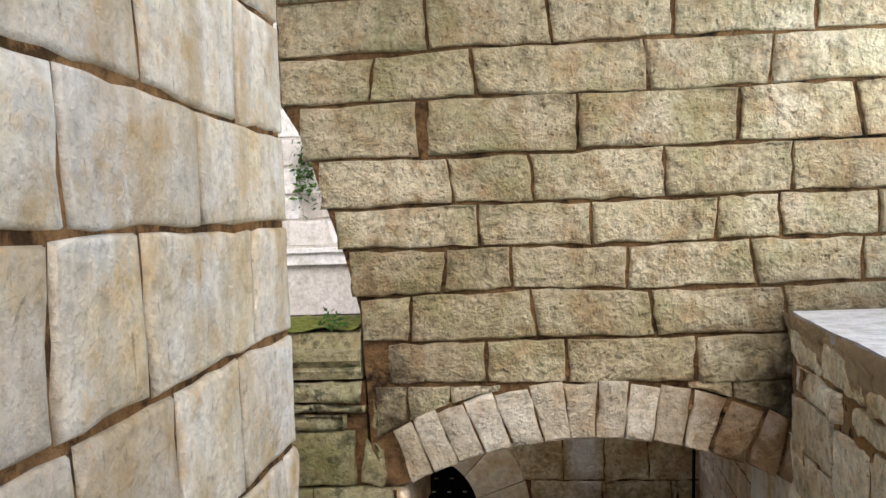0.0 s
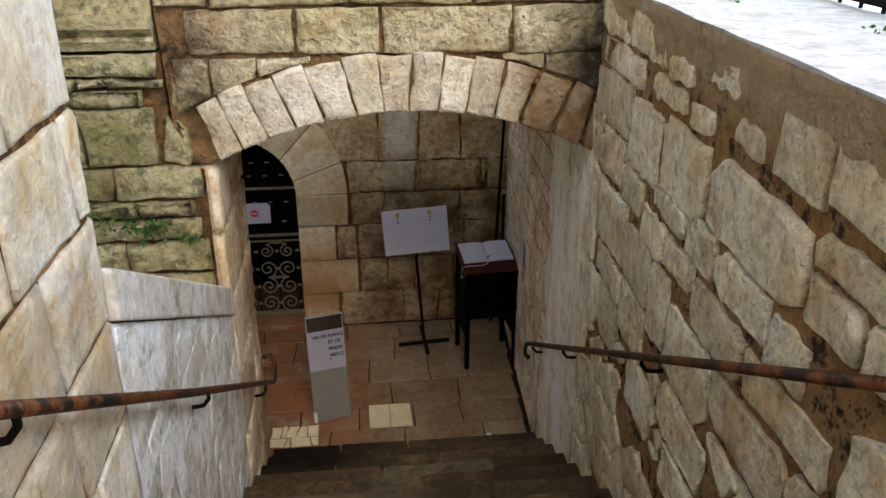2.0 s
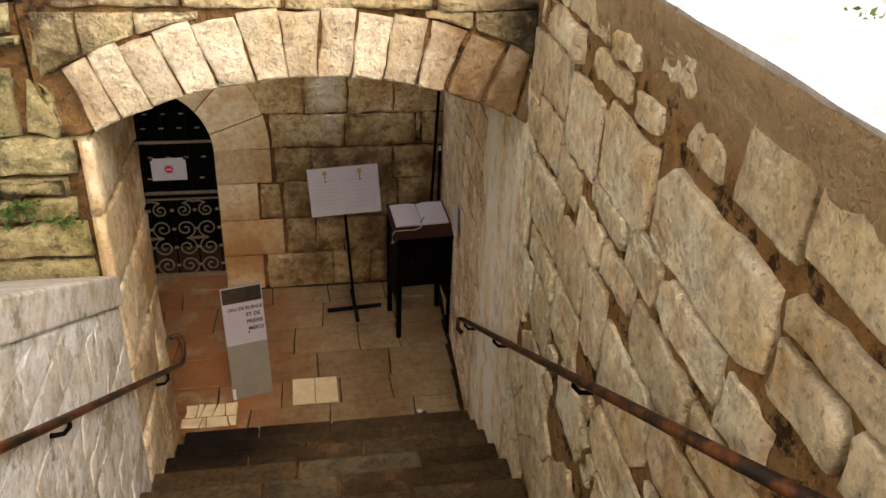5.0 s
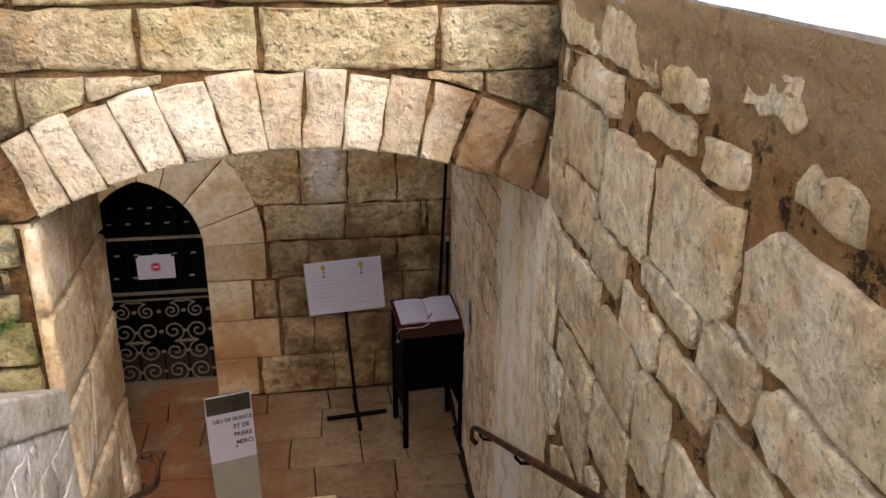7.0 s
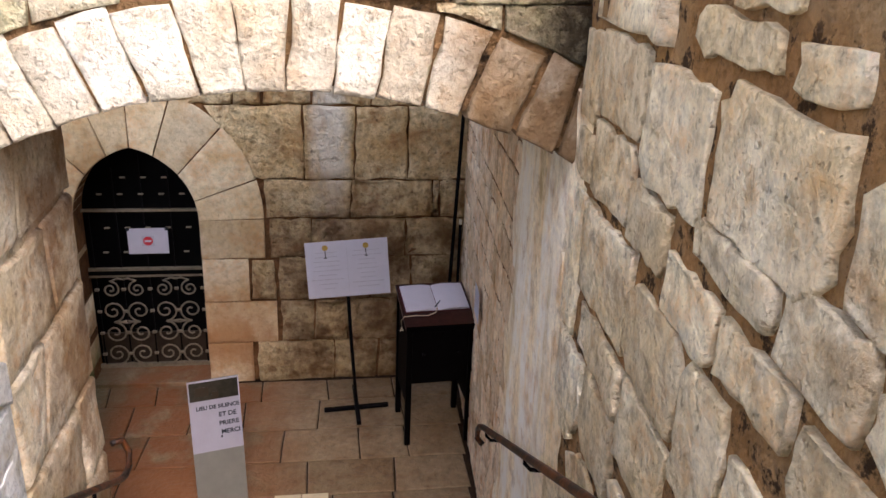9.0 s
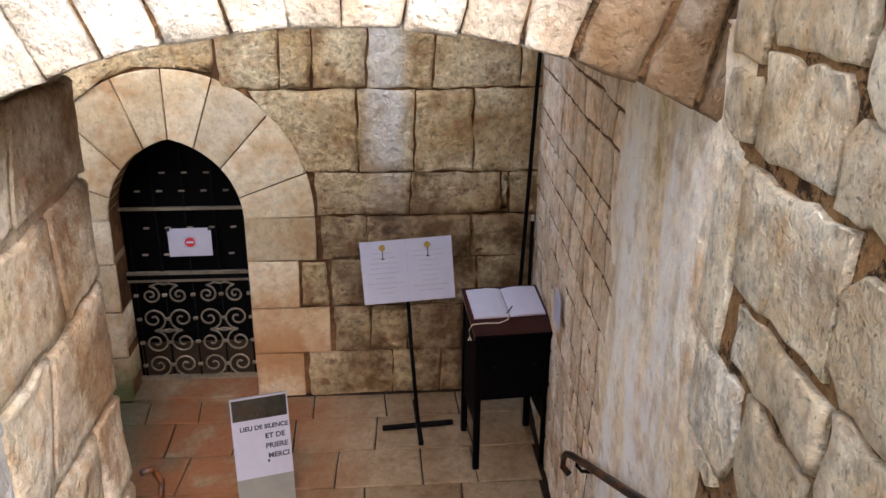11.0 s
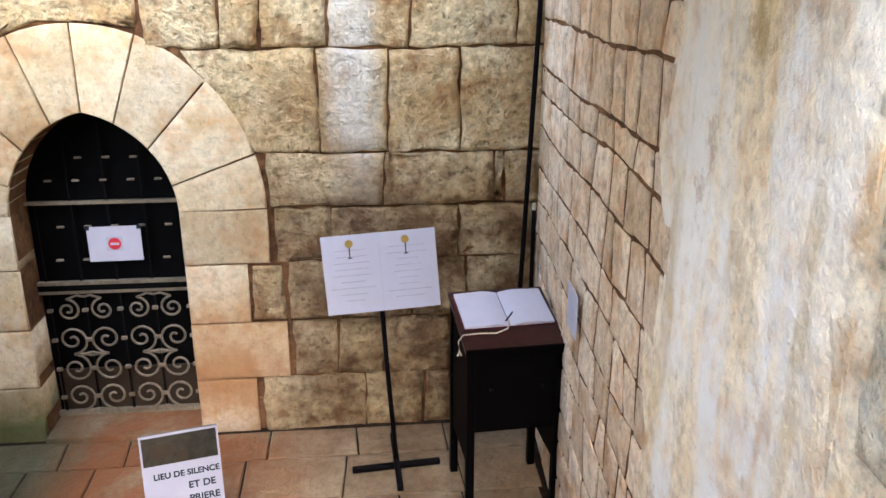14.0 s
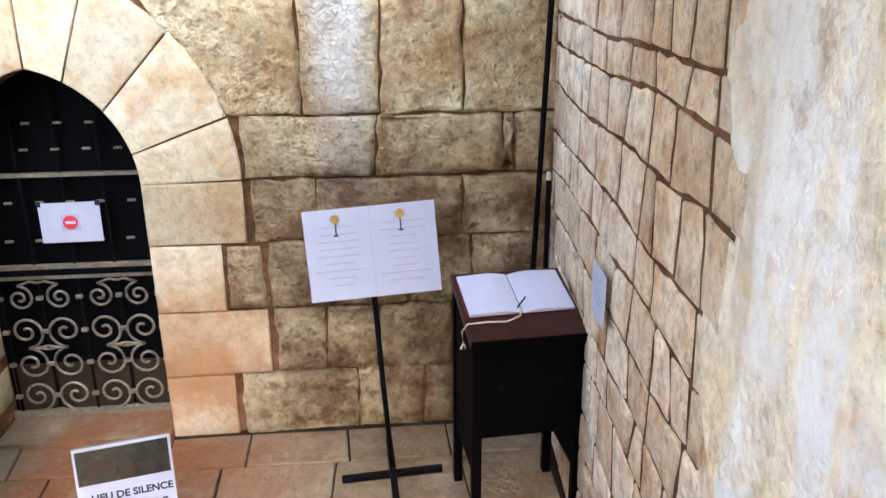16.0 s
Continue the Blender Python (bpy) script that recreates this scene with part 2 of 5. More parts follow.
def cracks_faint(n, c):
    """Few thin dark patches where whitewash has flaked off."""
    f = n.ramp(n.noise(5, 8, 0.75), (0.56, 0.0), (0.63, 1.0))
    return n.mix(n.math("MULTIPLY", f, 0.7), c, (0.16, 0.13, 0.08))


def red_damp(n, c):
    f = n.math("MULTIPLY", n.span("X", -1.3, 0.15, 0.35), n.ramp(n.noise(2.2, 5, 0.65), (0.38, 0.0), (0.50, 1.0)))
    c = n.mix(n.math("MULTIPLY", f, 0.85), c, (0.22, 0.085, 0.030))
    g = n.math("MULTIPLY", n.span("X", -2.2, -1.05, 0.15), n.span("Y", 6.3, 7.6, 0.25))
    return n.mix(n.math("MULTIPLY", g, 0.6), c, (0.03, 0.07, 0.04))


M_ARCH = stone_material("limestone_arch_wall", (0.62, 0.55, 0.38), (0.44, 0.37, 0.21), (0.38, 0.24, 0.11), 0.45, 0.85, 0.06, lichen_corner_shade, 40, strokes=0.5)
M_VOUSSOIR = stone_material("limestone_voussoir", (0.58, 0.545, 0.44), (0.50, 0.44, 0.31), (0.42, 0.26, 0.11), 0.25, 0.5, 0.03, springer_brown_shade, strokes=0.4)
M_PILLAR = stone_material("limestone_pillar", (0.80, 0.76, 0.66), (0.64, 0.52, 0.32), (0.54, 0.36, 0.15), 0.6, 0.2, 0.016, drip_stains, strokes=0.4)
M_RUBBLE = stone_material("limestone_rubble", (0.86, 0.80, 0.60), (0.74, 0.61, 0.36), (0.56, 0.33, 0.12), 0.45, 0.6, 0.03, strokes=0.4)
M_BLOCK = stone_material("limestone_smooth_block", (0.88, 0.78, 0.56), (0.76, 0.61, 0.36), (0.52, 0.31, 0.12), 0.6, 0.3, 0.014, lime_streaks)
M_ASHLAR = stone_material("limestone_ashlar", (0.88, 0.76, 0.56), (0.74, 0.56, 0.34), (0.56, 0.29, 0.11), 0.55, 0.45, 0.022, strokes=0.1)
M_BACK = stone_material("limestone_end_wall", (0.80, 0.67, 0.40), (0.54, 0.37, 0.16), (0.32, 0.16, 0.055), 0.55, 0.7, 0.055, wall_streak, 32, strokes=0.45)
M_SURROUND = stone_material("limestone_door_surround", (0.72, 0.63, 0.43), (0.60, 0.47, 0.26), (0.50, 0.27, 0.10), 0.45, 0.15, 0.010, damp_surround, strokes=0.3)
M_MOSSY = stone_material("limestone_mossy", (0.48, 0.43, 0.26), (0.34, 0.29, 0.14), (0.18, 0.13, 0.05), 0.6, 0.6, 0.04, moss_growth, strokes=0.4)
M_PALE = stone_material("limestone_whitewashed", (0.74, 0.75, 0.73), (0.64, 0.62, 0.55), (0.40, 0.34, 0.21), 0.55, 0.4, 0.01, cracks_faint, strokes=0.3)
M_REVEAL = stone_material("limestone_reveal", (0.80, 0.74, 0.58), (0.68, 0.55, 0.33), (0.48, 0.27, 0.10), 0.5, 0.2, 0.018, damp_jamb, strokes=0.5)
M_STEP = stone_material("limestone_steps", (0.088, 0.061, 0.033), (0.05, 0.032, 0.016), (0.045, 0.028, 0.013), 0.5, 0.6, 0.03, lit_worn_pale)
# foot stones coloured darker to carry the black shade at the stair foot
M_FOOT = stone_material("dark_shaded_stone", (0.06, 0.042, 0.026), (0.035, 0.024, 0.014), (0.015, 0.012, 0.008), 0.6, 0.4, 0.03, foot_shade, rough=0.6)
M_FLOOR = stone_material("floor_slabs", (0.28, 0.22, 0.135), (0.19, 0.125, 0.064), (0.13, 0.065, 0.026), 0.4, 0.2, 0.012, red_damp, rough=0.4)
M_MORTAR = stone_material("brown_mortar", (0.27, 0.14, 0.055), (0.13, 0.06, 0.025), (0.035, 0.02, 0.01), 0.5, 0.4, 0.03)
M_MORTAR_PALE = stone_material("sandy_mortar", (0.40, 0.23, 0.095), (0.26, 0.13, 0.045), (0.08, 0.04, 0.018), 0.5, 0.5, 0.03, cracks)
M_MORTAR_WALL = stone_material("ochre_mortar", (0.42, 0.25, 0.10), (0.30, 0.155, 0.055), (0.16, 0.075, 0.026), 0.6, 0.5, 0.05, crevices, strokes=0.3)
M_MORTAR_ARCH = stone_material("rusty_dark_mortar", (0.22, 0.13, 0.055), (0.10, 0.055, 0.022), (0.012, 0.008, 0.004), 0.75, 0.5, 0.04)
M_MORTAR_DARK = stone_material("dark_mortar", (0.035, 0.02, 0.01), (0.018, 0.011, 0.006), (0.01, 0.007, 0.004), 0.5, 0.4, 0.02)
M_LEDGE = stone_material("white_weathered_ledge", (0.52, 0.52, 0.51), (0.40, 0.40, 0.39), (0.28, 0.26, 0.2), 0.4, 0.3, 0.008)
M_OUTSIDE = stone_material("sunlit_limestone", (0.85, 0.84, 0.81), (0.74, 0.73, 0.68), (0.5, 0.5, 0.4), 0.3, 0.2, 0.01)
M_GROUND = stone_material("pale_gravel", (0.5, 0.47, 0.4), (0.4, 0.37, 0.3), (0.25, 0.25, 0.12), 0.5, 0.4, 0.02)
M_IRON = plain_material("black_iron", (0.006, 0.005, 0.005), 0.6, 0.0, 0.4)
M_SCROLL = plain_material("worn_grey_iron", (0.30, 0.25, 0.17), 0.45, 0.4, 0.5, 40)
n = Nodes("rusty_brown_paint", 0.42, 0.1, 0.3)
worn = n.ramp(n.noise(9, 6, 0.7), (0.46, 0.0), (0.54, 1.0))
rust = n.mix(n.ramp(n.noise(30, 5, 0.7), (0.35, 0.0), (0.65, 1.0)), (0.05, 0.016, 0.006), (0.16, 0.055, 0.015))
n.bump(n.noise(60, 4, 0.6), 0.5, 0.002)
M_RAIL = n.colour(n.mix(worn, rust, (0.012, 0.008, 0.006)))
# whitish highlights of the dark railing iron, put into a pale base colour
M_GLINT_IRON = plain_material("pale_highlight_iron", (0.58, 0.57, 0.53), 0.5, 0.1, 0.4)
M_DOOR = plain_material("dark_door_paint", (0.003, 0.003, 0.003), 0.6, 0.0, 0.4)
M_GLASS_DULL = plain_material("dull_brown_panel", (0.045, 0.030, 0.018), 0.35, 0.0, 0.6, 6)
M_PAPER = plain_material("white_paper", (0.54, 0.53, 0.58), 0.7, 0, 0.06, 15, 0.0005)
M_INK = plain_material("pale_ink", (0.47, 0.46, 0.50), 0.8, 0, 0.2, 60, 0.0)
M_BLACKINK = plain_material("black_ink", (0.015, 0.02, 0.025), 0.7, 0, 0.1, 60, 0.0)
M_GOLD = plain_material("ochre_ink", (0.45, 0.30, 0.06), 0.7, 0, 0.4, 200, 0.0)
M_RED = plain_material("red_print", (0.6, 0.04, 0.05), 0.6, 0, 0.1, 60, 0.0)
M_PHOTO = plain_material("dark_photo_print", (0.035, 0.03, 0.02), 0.4, 0, 0.9, 25, 0.0)
M_SHEET = plain_material("lilac_grey_sheet", (0.31, 0.30, 0.35), 0.6, 0, 0.08, 15, 0.0005)
M_PANEL = plain_material("grey_board", (0.17, 0.165, 0.14), 0.5, 0, 0.15, 12, 0.0005)
M_BLACKWOOD = plain_material("black_stained_wood", (0.002, 0.0015, 0.0015), 0.6, 0, 0.5, 40)
M_REDWOOD = plain_material("red_brown_wood", (0.035, 0.010, 0.007), 0.35, 0, 0.6, 35)
M_COVER = plain_material("dark_red_cover", (0.07, 0.006, 0.008), 0.5, 0, 0.2)
M_CORD = plain_material("cream_cord", (0.6, 0.52, 0.36), 0.8, 0, 0.3, 90)
M_TILE = plain_material("pale_cream_tile", (0.62, 0.53, 0.34), 0.5, 0, 0.25, 18)
M_LEAF = plain_material("green_leaf", (0.07, 0.14, 0.025), 0.6, 0, 0.5, 20)
M_MOSS = plain_material("green_moss", (0.24, 0.26, 0.045), 0.95, 0, 0.8, 35, 0.01)


# ---- building helpers ----
rnd = random.Random(7)


def finish(name, bm, material, smooth=False):
    me = bpy.data.meshes.new(name)
    bmesh.ops.recalc_face_normals(bm, faces=bm.faces[:])
    bm.to_mesh(me)
    bm.free()
    me.materials.append(material)
    if smooth:
        for p in me.polygons:
            p.use_smooth = True
    return me


def solid(name, bm, material, smooth=False):
    return new(name, finish(name, bm, material, smooth))


def part(name, bm, material, parent, label="", smooth=False):
    ob = new(name, finish(name, bm, material, smooth))
    ob.parent = parent
    if label:
        tagged(ob, label)
    return ob


def thing(name, x, y, z, label, category, rz=0.0, group=""):
    ob = new(name)
    ob.empty_display_size = 0.05
    ob.matrix_world = pose(x, y, z, 0, 0, rz)
    return tagged(ob, label, category, group)


def box(bm, x0, x1, y0, y1, z0, z1, m=None, bevel=0.0):
    made = bmesh.ops.create_cube(bm, size=1)["verts"]
    for v in made:
        v.co = Vector(((x0 + x1) / 2 + v.co.x * (x1 - x0), (y0 + y1) / 2 + v.co.y * (y1 - y0), (z0 + z1) / 2 + v.co.z * (z1 - z0)))
    if bevel:
        edges = list({e for v in made for e in v.link_edges})
        made = list({v for f in bmesh.ops.bevel(bm, geom=edges, offset=bevel, segments=2, affect="EDGES", profile=0.5)["faces"] for v in f.verts} | {v for v in made if v.is_valid})
    if m:
        for v in made:
            v.co = m @ v.co
    return bm


def boxes(*spans, m=None, bevel=0.0):
    bm = bmesh.new()
    for s in spans:
        box(bm, *s, m=m, bevel=bevel)
    return bm


def prism(points, depth_axis, a, b):
    """A flat outline pushed from a to b along an axis. The outline's two numbers are the other two axes in order."""
    bm = bmesh.new()

    def at(p, d):
        q = list(p)
        q.insert("xyz".index(depth_axis), d)
        return bm.verts.new(q)

    lo, hi = [at(p, a) for p in points], [at(p, b) for p in points]
    bm.faces.new(lo)
    bm.faces.new(hi)
    for i in range(len(points)):
        j = (i + 1) % len(points)
        bm.faces.new((lo[i], lo[j], hi[j], hi[i]))
    return bm


def tube(points, radius, sides=8, bm=None, closed_ends=True):
    """A round bar along points."""
    bm = bm or bmesh.new()
    rings = []
    pts = [Vector(p) for p in points]
    for i, p in enumerate(pts):
        way = (pts[min(i + 1, len(pts) - 1)] - pts[max(i - 1, 0)]).normalized()
        side = way.cross(Vector((0.13, 0.21, 0.97)))
        side = (side if side.length > 0.05 else way.cross(Vector((1, 0, 0)))).normalized()
        up = way.cross(side)
        rings.append([bm.verts.new(p + radius * (math.cos(a) * side + math.sin(a) * up)) for a in (math.tau * k / sides for k in range(sides))])
    for r, s in zip(rings, rings[1:]):
        for k in range(sides):
            bm.faces.new((r[k], r[(k + 1) % sides], s[(k + 1) % sides], s[k]))
    if closed_ends:
        bm.faces.new(rings[0])
        bm.faces.new(rings[-1])
    return bm


def stone_mesh(poly, depth, bulge, rough, step=0.075, bevel=0.012):
    """A hewn stone: an uneven outline, rounded arrises and a swollen face."""
    cx, cy = sum(p[0] for p in poly) / len(poly), sum(p[1] for p in poly) / len(poly)
    ring = []
    for i, p in enumerate(poly):
        q = poly[(i + 1) % len(poly)]
        n = max(1, min(6, round(math.dist(p, q) / step)))
        for k in range(n):
            f = k / n
            j = rough if k else rough * 0.6
            ring.append((p[0] + (q[0] - p[0]) * f - cx + rnd.uniform(-j, j), p[1] + (q[1] - p[1]) * f - cy + rnd.uniform(-j, j)))
    size = min(max(abs(x) for x, _ in ring), max(abs(y) for _, y in ring))
    tx, ty = rnd.uniform(-1, 1) * bulge * 0.6 / size, rnd.uniform(-1, 1) * bulge * 0.6 / size
    bm = bmesh.new()

    def loop(inset, w, jitter):
        out = []
        for x, y in ring:
            d = math.hypot(x, y) or 1
            s = max(0.1, 1 - inset / d)
            z = w + rnd.uniform(-jitter, jitter) + (x * tx + y * ty) * (w > 0)
            out.append(bm.verts.new((x * s, y * s, z)))
        return out

    rings = [loop(0, -depth, 0), loop(0, -bevel * 1.1, 0), loop(bevel * 0.8, 0.0, bulge * 0.12), loop(bevel * 1.7 + 0.004, bulge * 0.18, bulge * 0.12), loop(size * 0.45, bulge * 0.4, bulge * 0.45)]
    for a, b in zip(rings, rings[1:]):
        for k in range(len(ring)):
            bm.faces.new((a[k], a[(k + 1) % len(ring)], b[(k + 1) % len(ring)], b[k]))
    mid = bm.verts.new((0, 0, bulge * rnd.uniform(0.3, 0.8)))
    for k in range(len(ring)):
        bm.faces.new((rings[-1][k], rings[-1][(k + 1) % len(ring)], mid))
    me = bpy.data.meshes.new("stone")
    bm.to_mesh(me)
    bm.free()
    for p in me.polygons:
        p.use_smooth = True
    return me, cx, cy


def lay(parent, face, poly, material, depth=0.05, bulge=0.008, rough=0.006, name="stone", step=0.075, bevel=0.012):
    """One stone in a wall. face: a matrix whose x and y run along the wall and whose z comes out of it."""
    me, cx, cy = stone_mesh(poly, depth, bulge, rough, step, bevel)
    me.materials.append(material)
    ob = new(name, me)
    ob.parent = parent
    ob.matrix_world = face @ pose(cx, cy, 0)
    return ob


def face_matrix(origin, u, v):
    u, v = Vector(u).normalized(), Vector(v).normalized()
    n = u.cross(v)
    return Matrix(((u.x, v.x, n.x, origin[0]), (u.y, v.y, n.y, origin[1]), (u.z, v.z, n.z, origin[2]), (0, 0, 0, 1)))


def course(u0, u1, mean, spread=0.35):
    """Joints along a course, about mean metres apart."""
    out, u = [u0], u0
    while u1 - u > mean * 1.5:
        u += mean * rnd.uniform(1 - spread, 1 + spread)
        out.append(u)
    return out + [u1]


def row_polys(joints, z0, z1, gap, wob=0.01, lean=0.02):
    """The stones of one course between its joints."""
    cuts = [(rnd.uniform(-lean, lean), rnd.uniform(-lean, lean)) for _ in joints]

    def line(z, u):
        return z + wob * noise.noise((u * 2.1, z * 7.3, 0.5))

    for i in range(len(joints) - 1):
        a, b = joints[i], joints[i + 1]
        la, lb = cuts[i] if i else (0, 0), cuts[i + 1] if i + 2 < len(joints) else (0, 0)
        g = gap / 2
        yield [(a + la[0] + g, line(z0, a) + g), (b + lb[0] - g, line(z0, b) + g), (b + lb[1] - g, line(z1, b) - g), (a + la[1] + g, line(z1, a) - g)]


def clip(poly, a, b, c):
    """The part of an outline where a * x + b * y <= c."""
    out = []
    for p, q in zip(poly, poly[1:] + poly[:1]):
        dp, dq = a * p[0] + b * p[1] - c, a * q[0] + b * q[1] - c
        if dp <= 0:
            out.append(p)
        if dp * dq < 0:
            f = dp / (dp - dq)
            out.append((p[0] + (q[0] - p[0]) * f, p[1] + (q[1] - p[1]) * f))
    return out


def shrunk(poly, gap):
    """An outline drawn in by half a joint, with its very short edges closed."""
    keep = [p for p, q in zip(poly, poly[1:] + poly[:1]) if math.dist(p, q) > 0.022]
    cx, cy = sum(p[0] for p in keep) / len(keep), sum(p[1] for p in keep) / len(keep)
    out = []
    for x, y in keep:
        d = max(0.03, math.hypot(x - cx, y - cy))
        f = max(0.3, 1 - gap * 0.75 / d)
        out.append((cx + (x - cx) * f, cy + (y - cy) * f))
    return out


def random_rubble(u0, u1, v0, v1, du, dv, gap):
    """Outlines of uncoursed stones that fill a rectangle."""
    sites = []
    for r in range(int((v1 - v0) / dv) + 1):
        for c in range(int((u1 - u0) / du) + 2):
            sites.append((u0 + (c + 0.5 * (r % 2) + rnd.uniform(-0.36, 0.36)) * du, v0 + (r + 0.5 + rnd.uniform(-0.34, 0.34)) * dv))
    for i, (x, y) in enumerate(sites):
        poly = [(u0, v0), (u1, v0), (u1, v1), (u0, v1)]
        for j, (p, q) in enumerate(sites):
            if i != j and abs(p - x) < 3 * du and abs(q - y) < 3 * dv and poly:
                k = (du / dv) ** 0.6
                a, b = p - x, (q - y) * k
                poly = clip(poly, a, b, a * (p + x) / 2 + b * (q + y) / 2)
        if len(poly) > 2 and max(p[0] for p in poly) - min(p[0] for p in poly) > 0.06:
            yield shrunk(poly, gap)


# ---- large structure ----
STEP_RISE, STEP_RUN, STEPS = 0.19, 0.335, 13
LANDING = STEP_RISE * STEPS


def nosing(k):
    """Where the k-th step from the bottom has its front edge."""
    return 3.18 + STEP_RUN * (7 - k)


def stair_height(y):
    return 0.0 if y > nosing(1) else min(LANDING, STEP_RISE * (1 + math.floor((nosing(1) - y) / STEP_RUN)))


def right_x(y):
    return 1.15 + 0.066 * y


# ground, far and near
bm = bmesh.new()
bmesh.ops.create_grid(bm, x_segments=8, y_segments=8, size=400)
for v in bm.verts:
    v.co.z = -0.16
tagged(solid("ground", bm, M_GROUND), "pale gravel ground outside the passage", "ground", kind="structure")

# chamber floor
floor = tagged(solid("floor", boxes((-3.2, 2.0, 5.36, 7.7, -0.2, -0.018)), M_MORTAR_DARK), "worn stone slab floor with reddish damp stains", "floor", kind="structure")
# low strip of bare stones at the foot of the stairs
foot = tagged(solid("floor_foot", boxes((-3.2, 2.0, 4.6, 5.36, -0.3, -0.12)), M_MORTAR_DARK), "uneven dark stones at the foot of the stairs", "floor", kind="structure")

# stairs
stairs = tagged(solid("stairs", prism([(-4.0, -0.3), (nosing(1) - 0.03, -0.3), (nosing(1) - 0.03, STEP_RISE - 0.03)] + [p for k in range(1, STEPS) for p in ((nosing(k + 1) - 0.03, STEP_RISE * k - 0.03), (nosing(k + 1) - 0.03, STEP_RISE * (k + 1) - 0.03))] + [(-4.0, LANDING - 0.03)], "x", -0.55, 1.6), M_MORTAR), "worn limestone stairs going down to a chamber", "stairs", kind="structure")

# arch wall across the stairs: one outline with the flat arch cut in below and flaring sides
ARC_X, ARC_Z, ARC_R = 0.47, 0.937, 2.04
ARCH_Y = 4.11


def arc(x, r=ARC_R):
    return ARC_Z + math.sqrt(max(0.0, r * r - (x - ARC_X) ** 2))


def left_edge(z):
    pts = ((2.6, -0.66), (3.3, -0.69), (3.66, -0.71), (3.95, -0.78), (4.27, -0.89), (4.53, -0.96), (4.73, -1.08), (9.0, -1.1))
    for (za, xa), (zb, xb) in zip(pts, pts[1:]):
        if z <= zb:
            return xa + (xb - xa) * max(0, z - za) / (zb - za)


def right_edge(z):
    return 2.11 if z < 3.62 else 2.11 + 0.4 * (z - 3.62)


soffit = [(x, arc(x) + 0.02) for x in (-0.52 + 2.0 * i / 16 for i in range(17))]
outline = soffit + [(2.1, 2.72)] + [(right_edge(z), z) for z in (3.62, 4.5, 6.3)] + [(left_edge(z), z) for z in (6.3, 4.73, 4.53, 4.27, 3.95, 3.66, 3.3)] + [(-0.67, 2.72)]
wall_arch = tagged(solid("wall_arch", prism(outline, "y", ARCH_Y + 0.022, ARCH_Y + 0.6), M_MORTAR_ARCH), "rough limestone block wall over a flat stone arch", "wall", kind="structure")

# mossy wall beside the arch, under the sill of the side opening
wall_mossy = tagged(solid("wall_mossy", prism([(-2.6, -0.2), (-0.56, -0.2), (-0.56, 2.70), (-0.70, 2.74), (-0.70, 3.28), (-2.6, 3.28)], "y", ARCH_Y + 0.04, ARCH_Y + 0.55), M_MORTAR_ARCH), "damp mossy rubble wall beside the arch", "wall", kind="structure")

# pillar wall of the upper landing
PILLAR_X, PILLAR_END = -0.5, 2.19
wall_pillar = tagged(solid("wall_pillar", boxes((-1.7, PILLAR_X - 0.009, -4.0, PILLAR_END - 0.01, 0.0, 5.0)), M_MORTAR_PALE), "tall smooth limestone block wall beside the landing", "wall", kind="structure")


def cope(y):
    return 3.004 - 0.525 * (y - 2.30)


wall_low = tagged(solid("wall_low", prism([(PILLAR_END - 0.02, 0.0), (ARCH_Y + 0.02, 0.0), (ARCH_Y + 0.02, cope(ARCH_Y) - 0.17), (PILLAR_END - 0.02, cope(PILLAR_END) - 0.17)], "x", -0.95, PILLAR_X - 0.005), M_PALE), "low pale rubble wall along the stairs", "wall", kind="structure")
wall_reveal = tagged(solid("wall_reveal", boxes((-0.95, PILLAR_X - 0.02, ARCH_Y + 0.05, 5.04, -0.2, 2.72)), M_REVEAL), "yellowish plastered stone jamb under the arch", "wall", kind="structure")

# right wall with its ledge, one long plane a little askew
R_FACE = face_matrix((right_x(0), 0, 0), (-0.066, -1, 0), (0, 0, 1))
RU = math.hypot(0.066, 1)
wall_right = tagged(solid("wall_right", prism([(right_x(-4) + 0.034, -4), (right_x(7.7) + 0.034, 7.7), (2.6, 7.7), (2.6, -4)], "z", -0.2, 3.553), M_MORTAR), "long rubble limestone wall beside the stairs", "wall", kind="structure")
bm = prism([(right_x(-4) - 0.004, -4)] + [(right_x(y) - 0.002 + 0.02 * noise.noise((y * 4, 1.3, 0)), y) for y in np.arange(-3.5, 4.1, 0.12)] + [(2.62, 4.1), (2.62, -4)], "z", 3.556, 3.602)
tagged(solid("ledge_right", bm, M_LEDGE), "white weathered flat ledge on top of the wall", "ledge", kind="structure")

# end wall of the chamber with the pointed doorway
BACK_Y, DOOR_X = 7.42, -0.8


def door_in(a):
    """The pointed inner edge: two arcs that meet at the top."""
    f = (a if a <= math.pi / 2 else math.pi - a) / (math.pi / 2)
    c, r = 0.13, 0.575
    phi = f * math.acos(c / r)
    x = r * math.cos(phi) - c
    return DOOR_X + (x if a <= math.pi / 2 else -x), 1.36 + r * math.sin(phi)


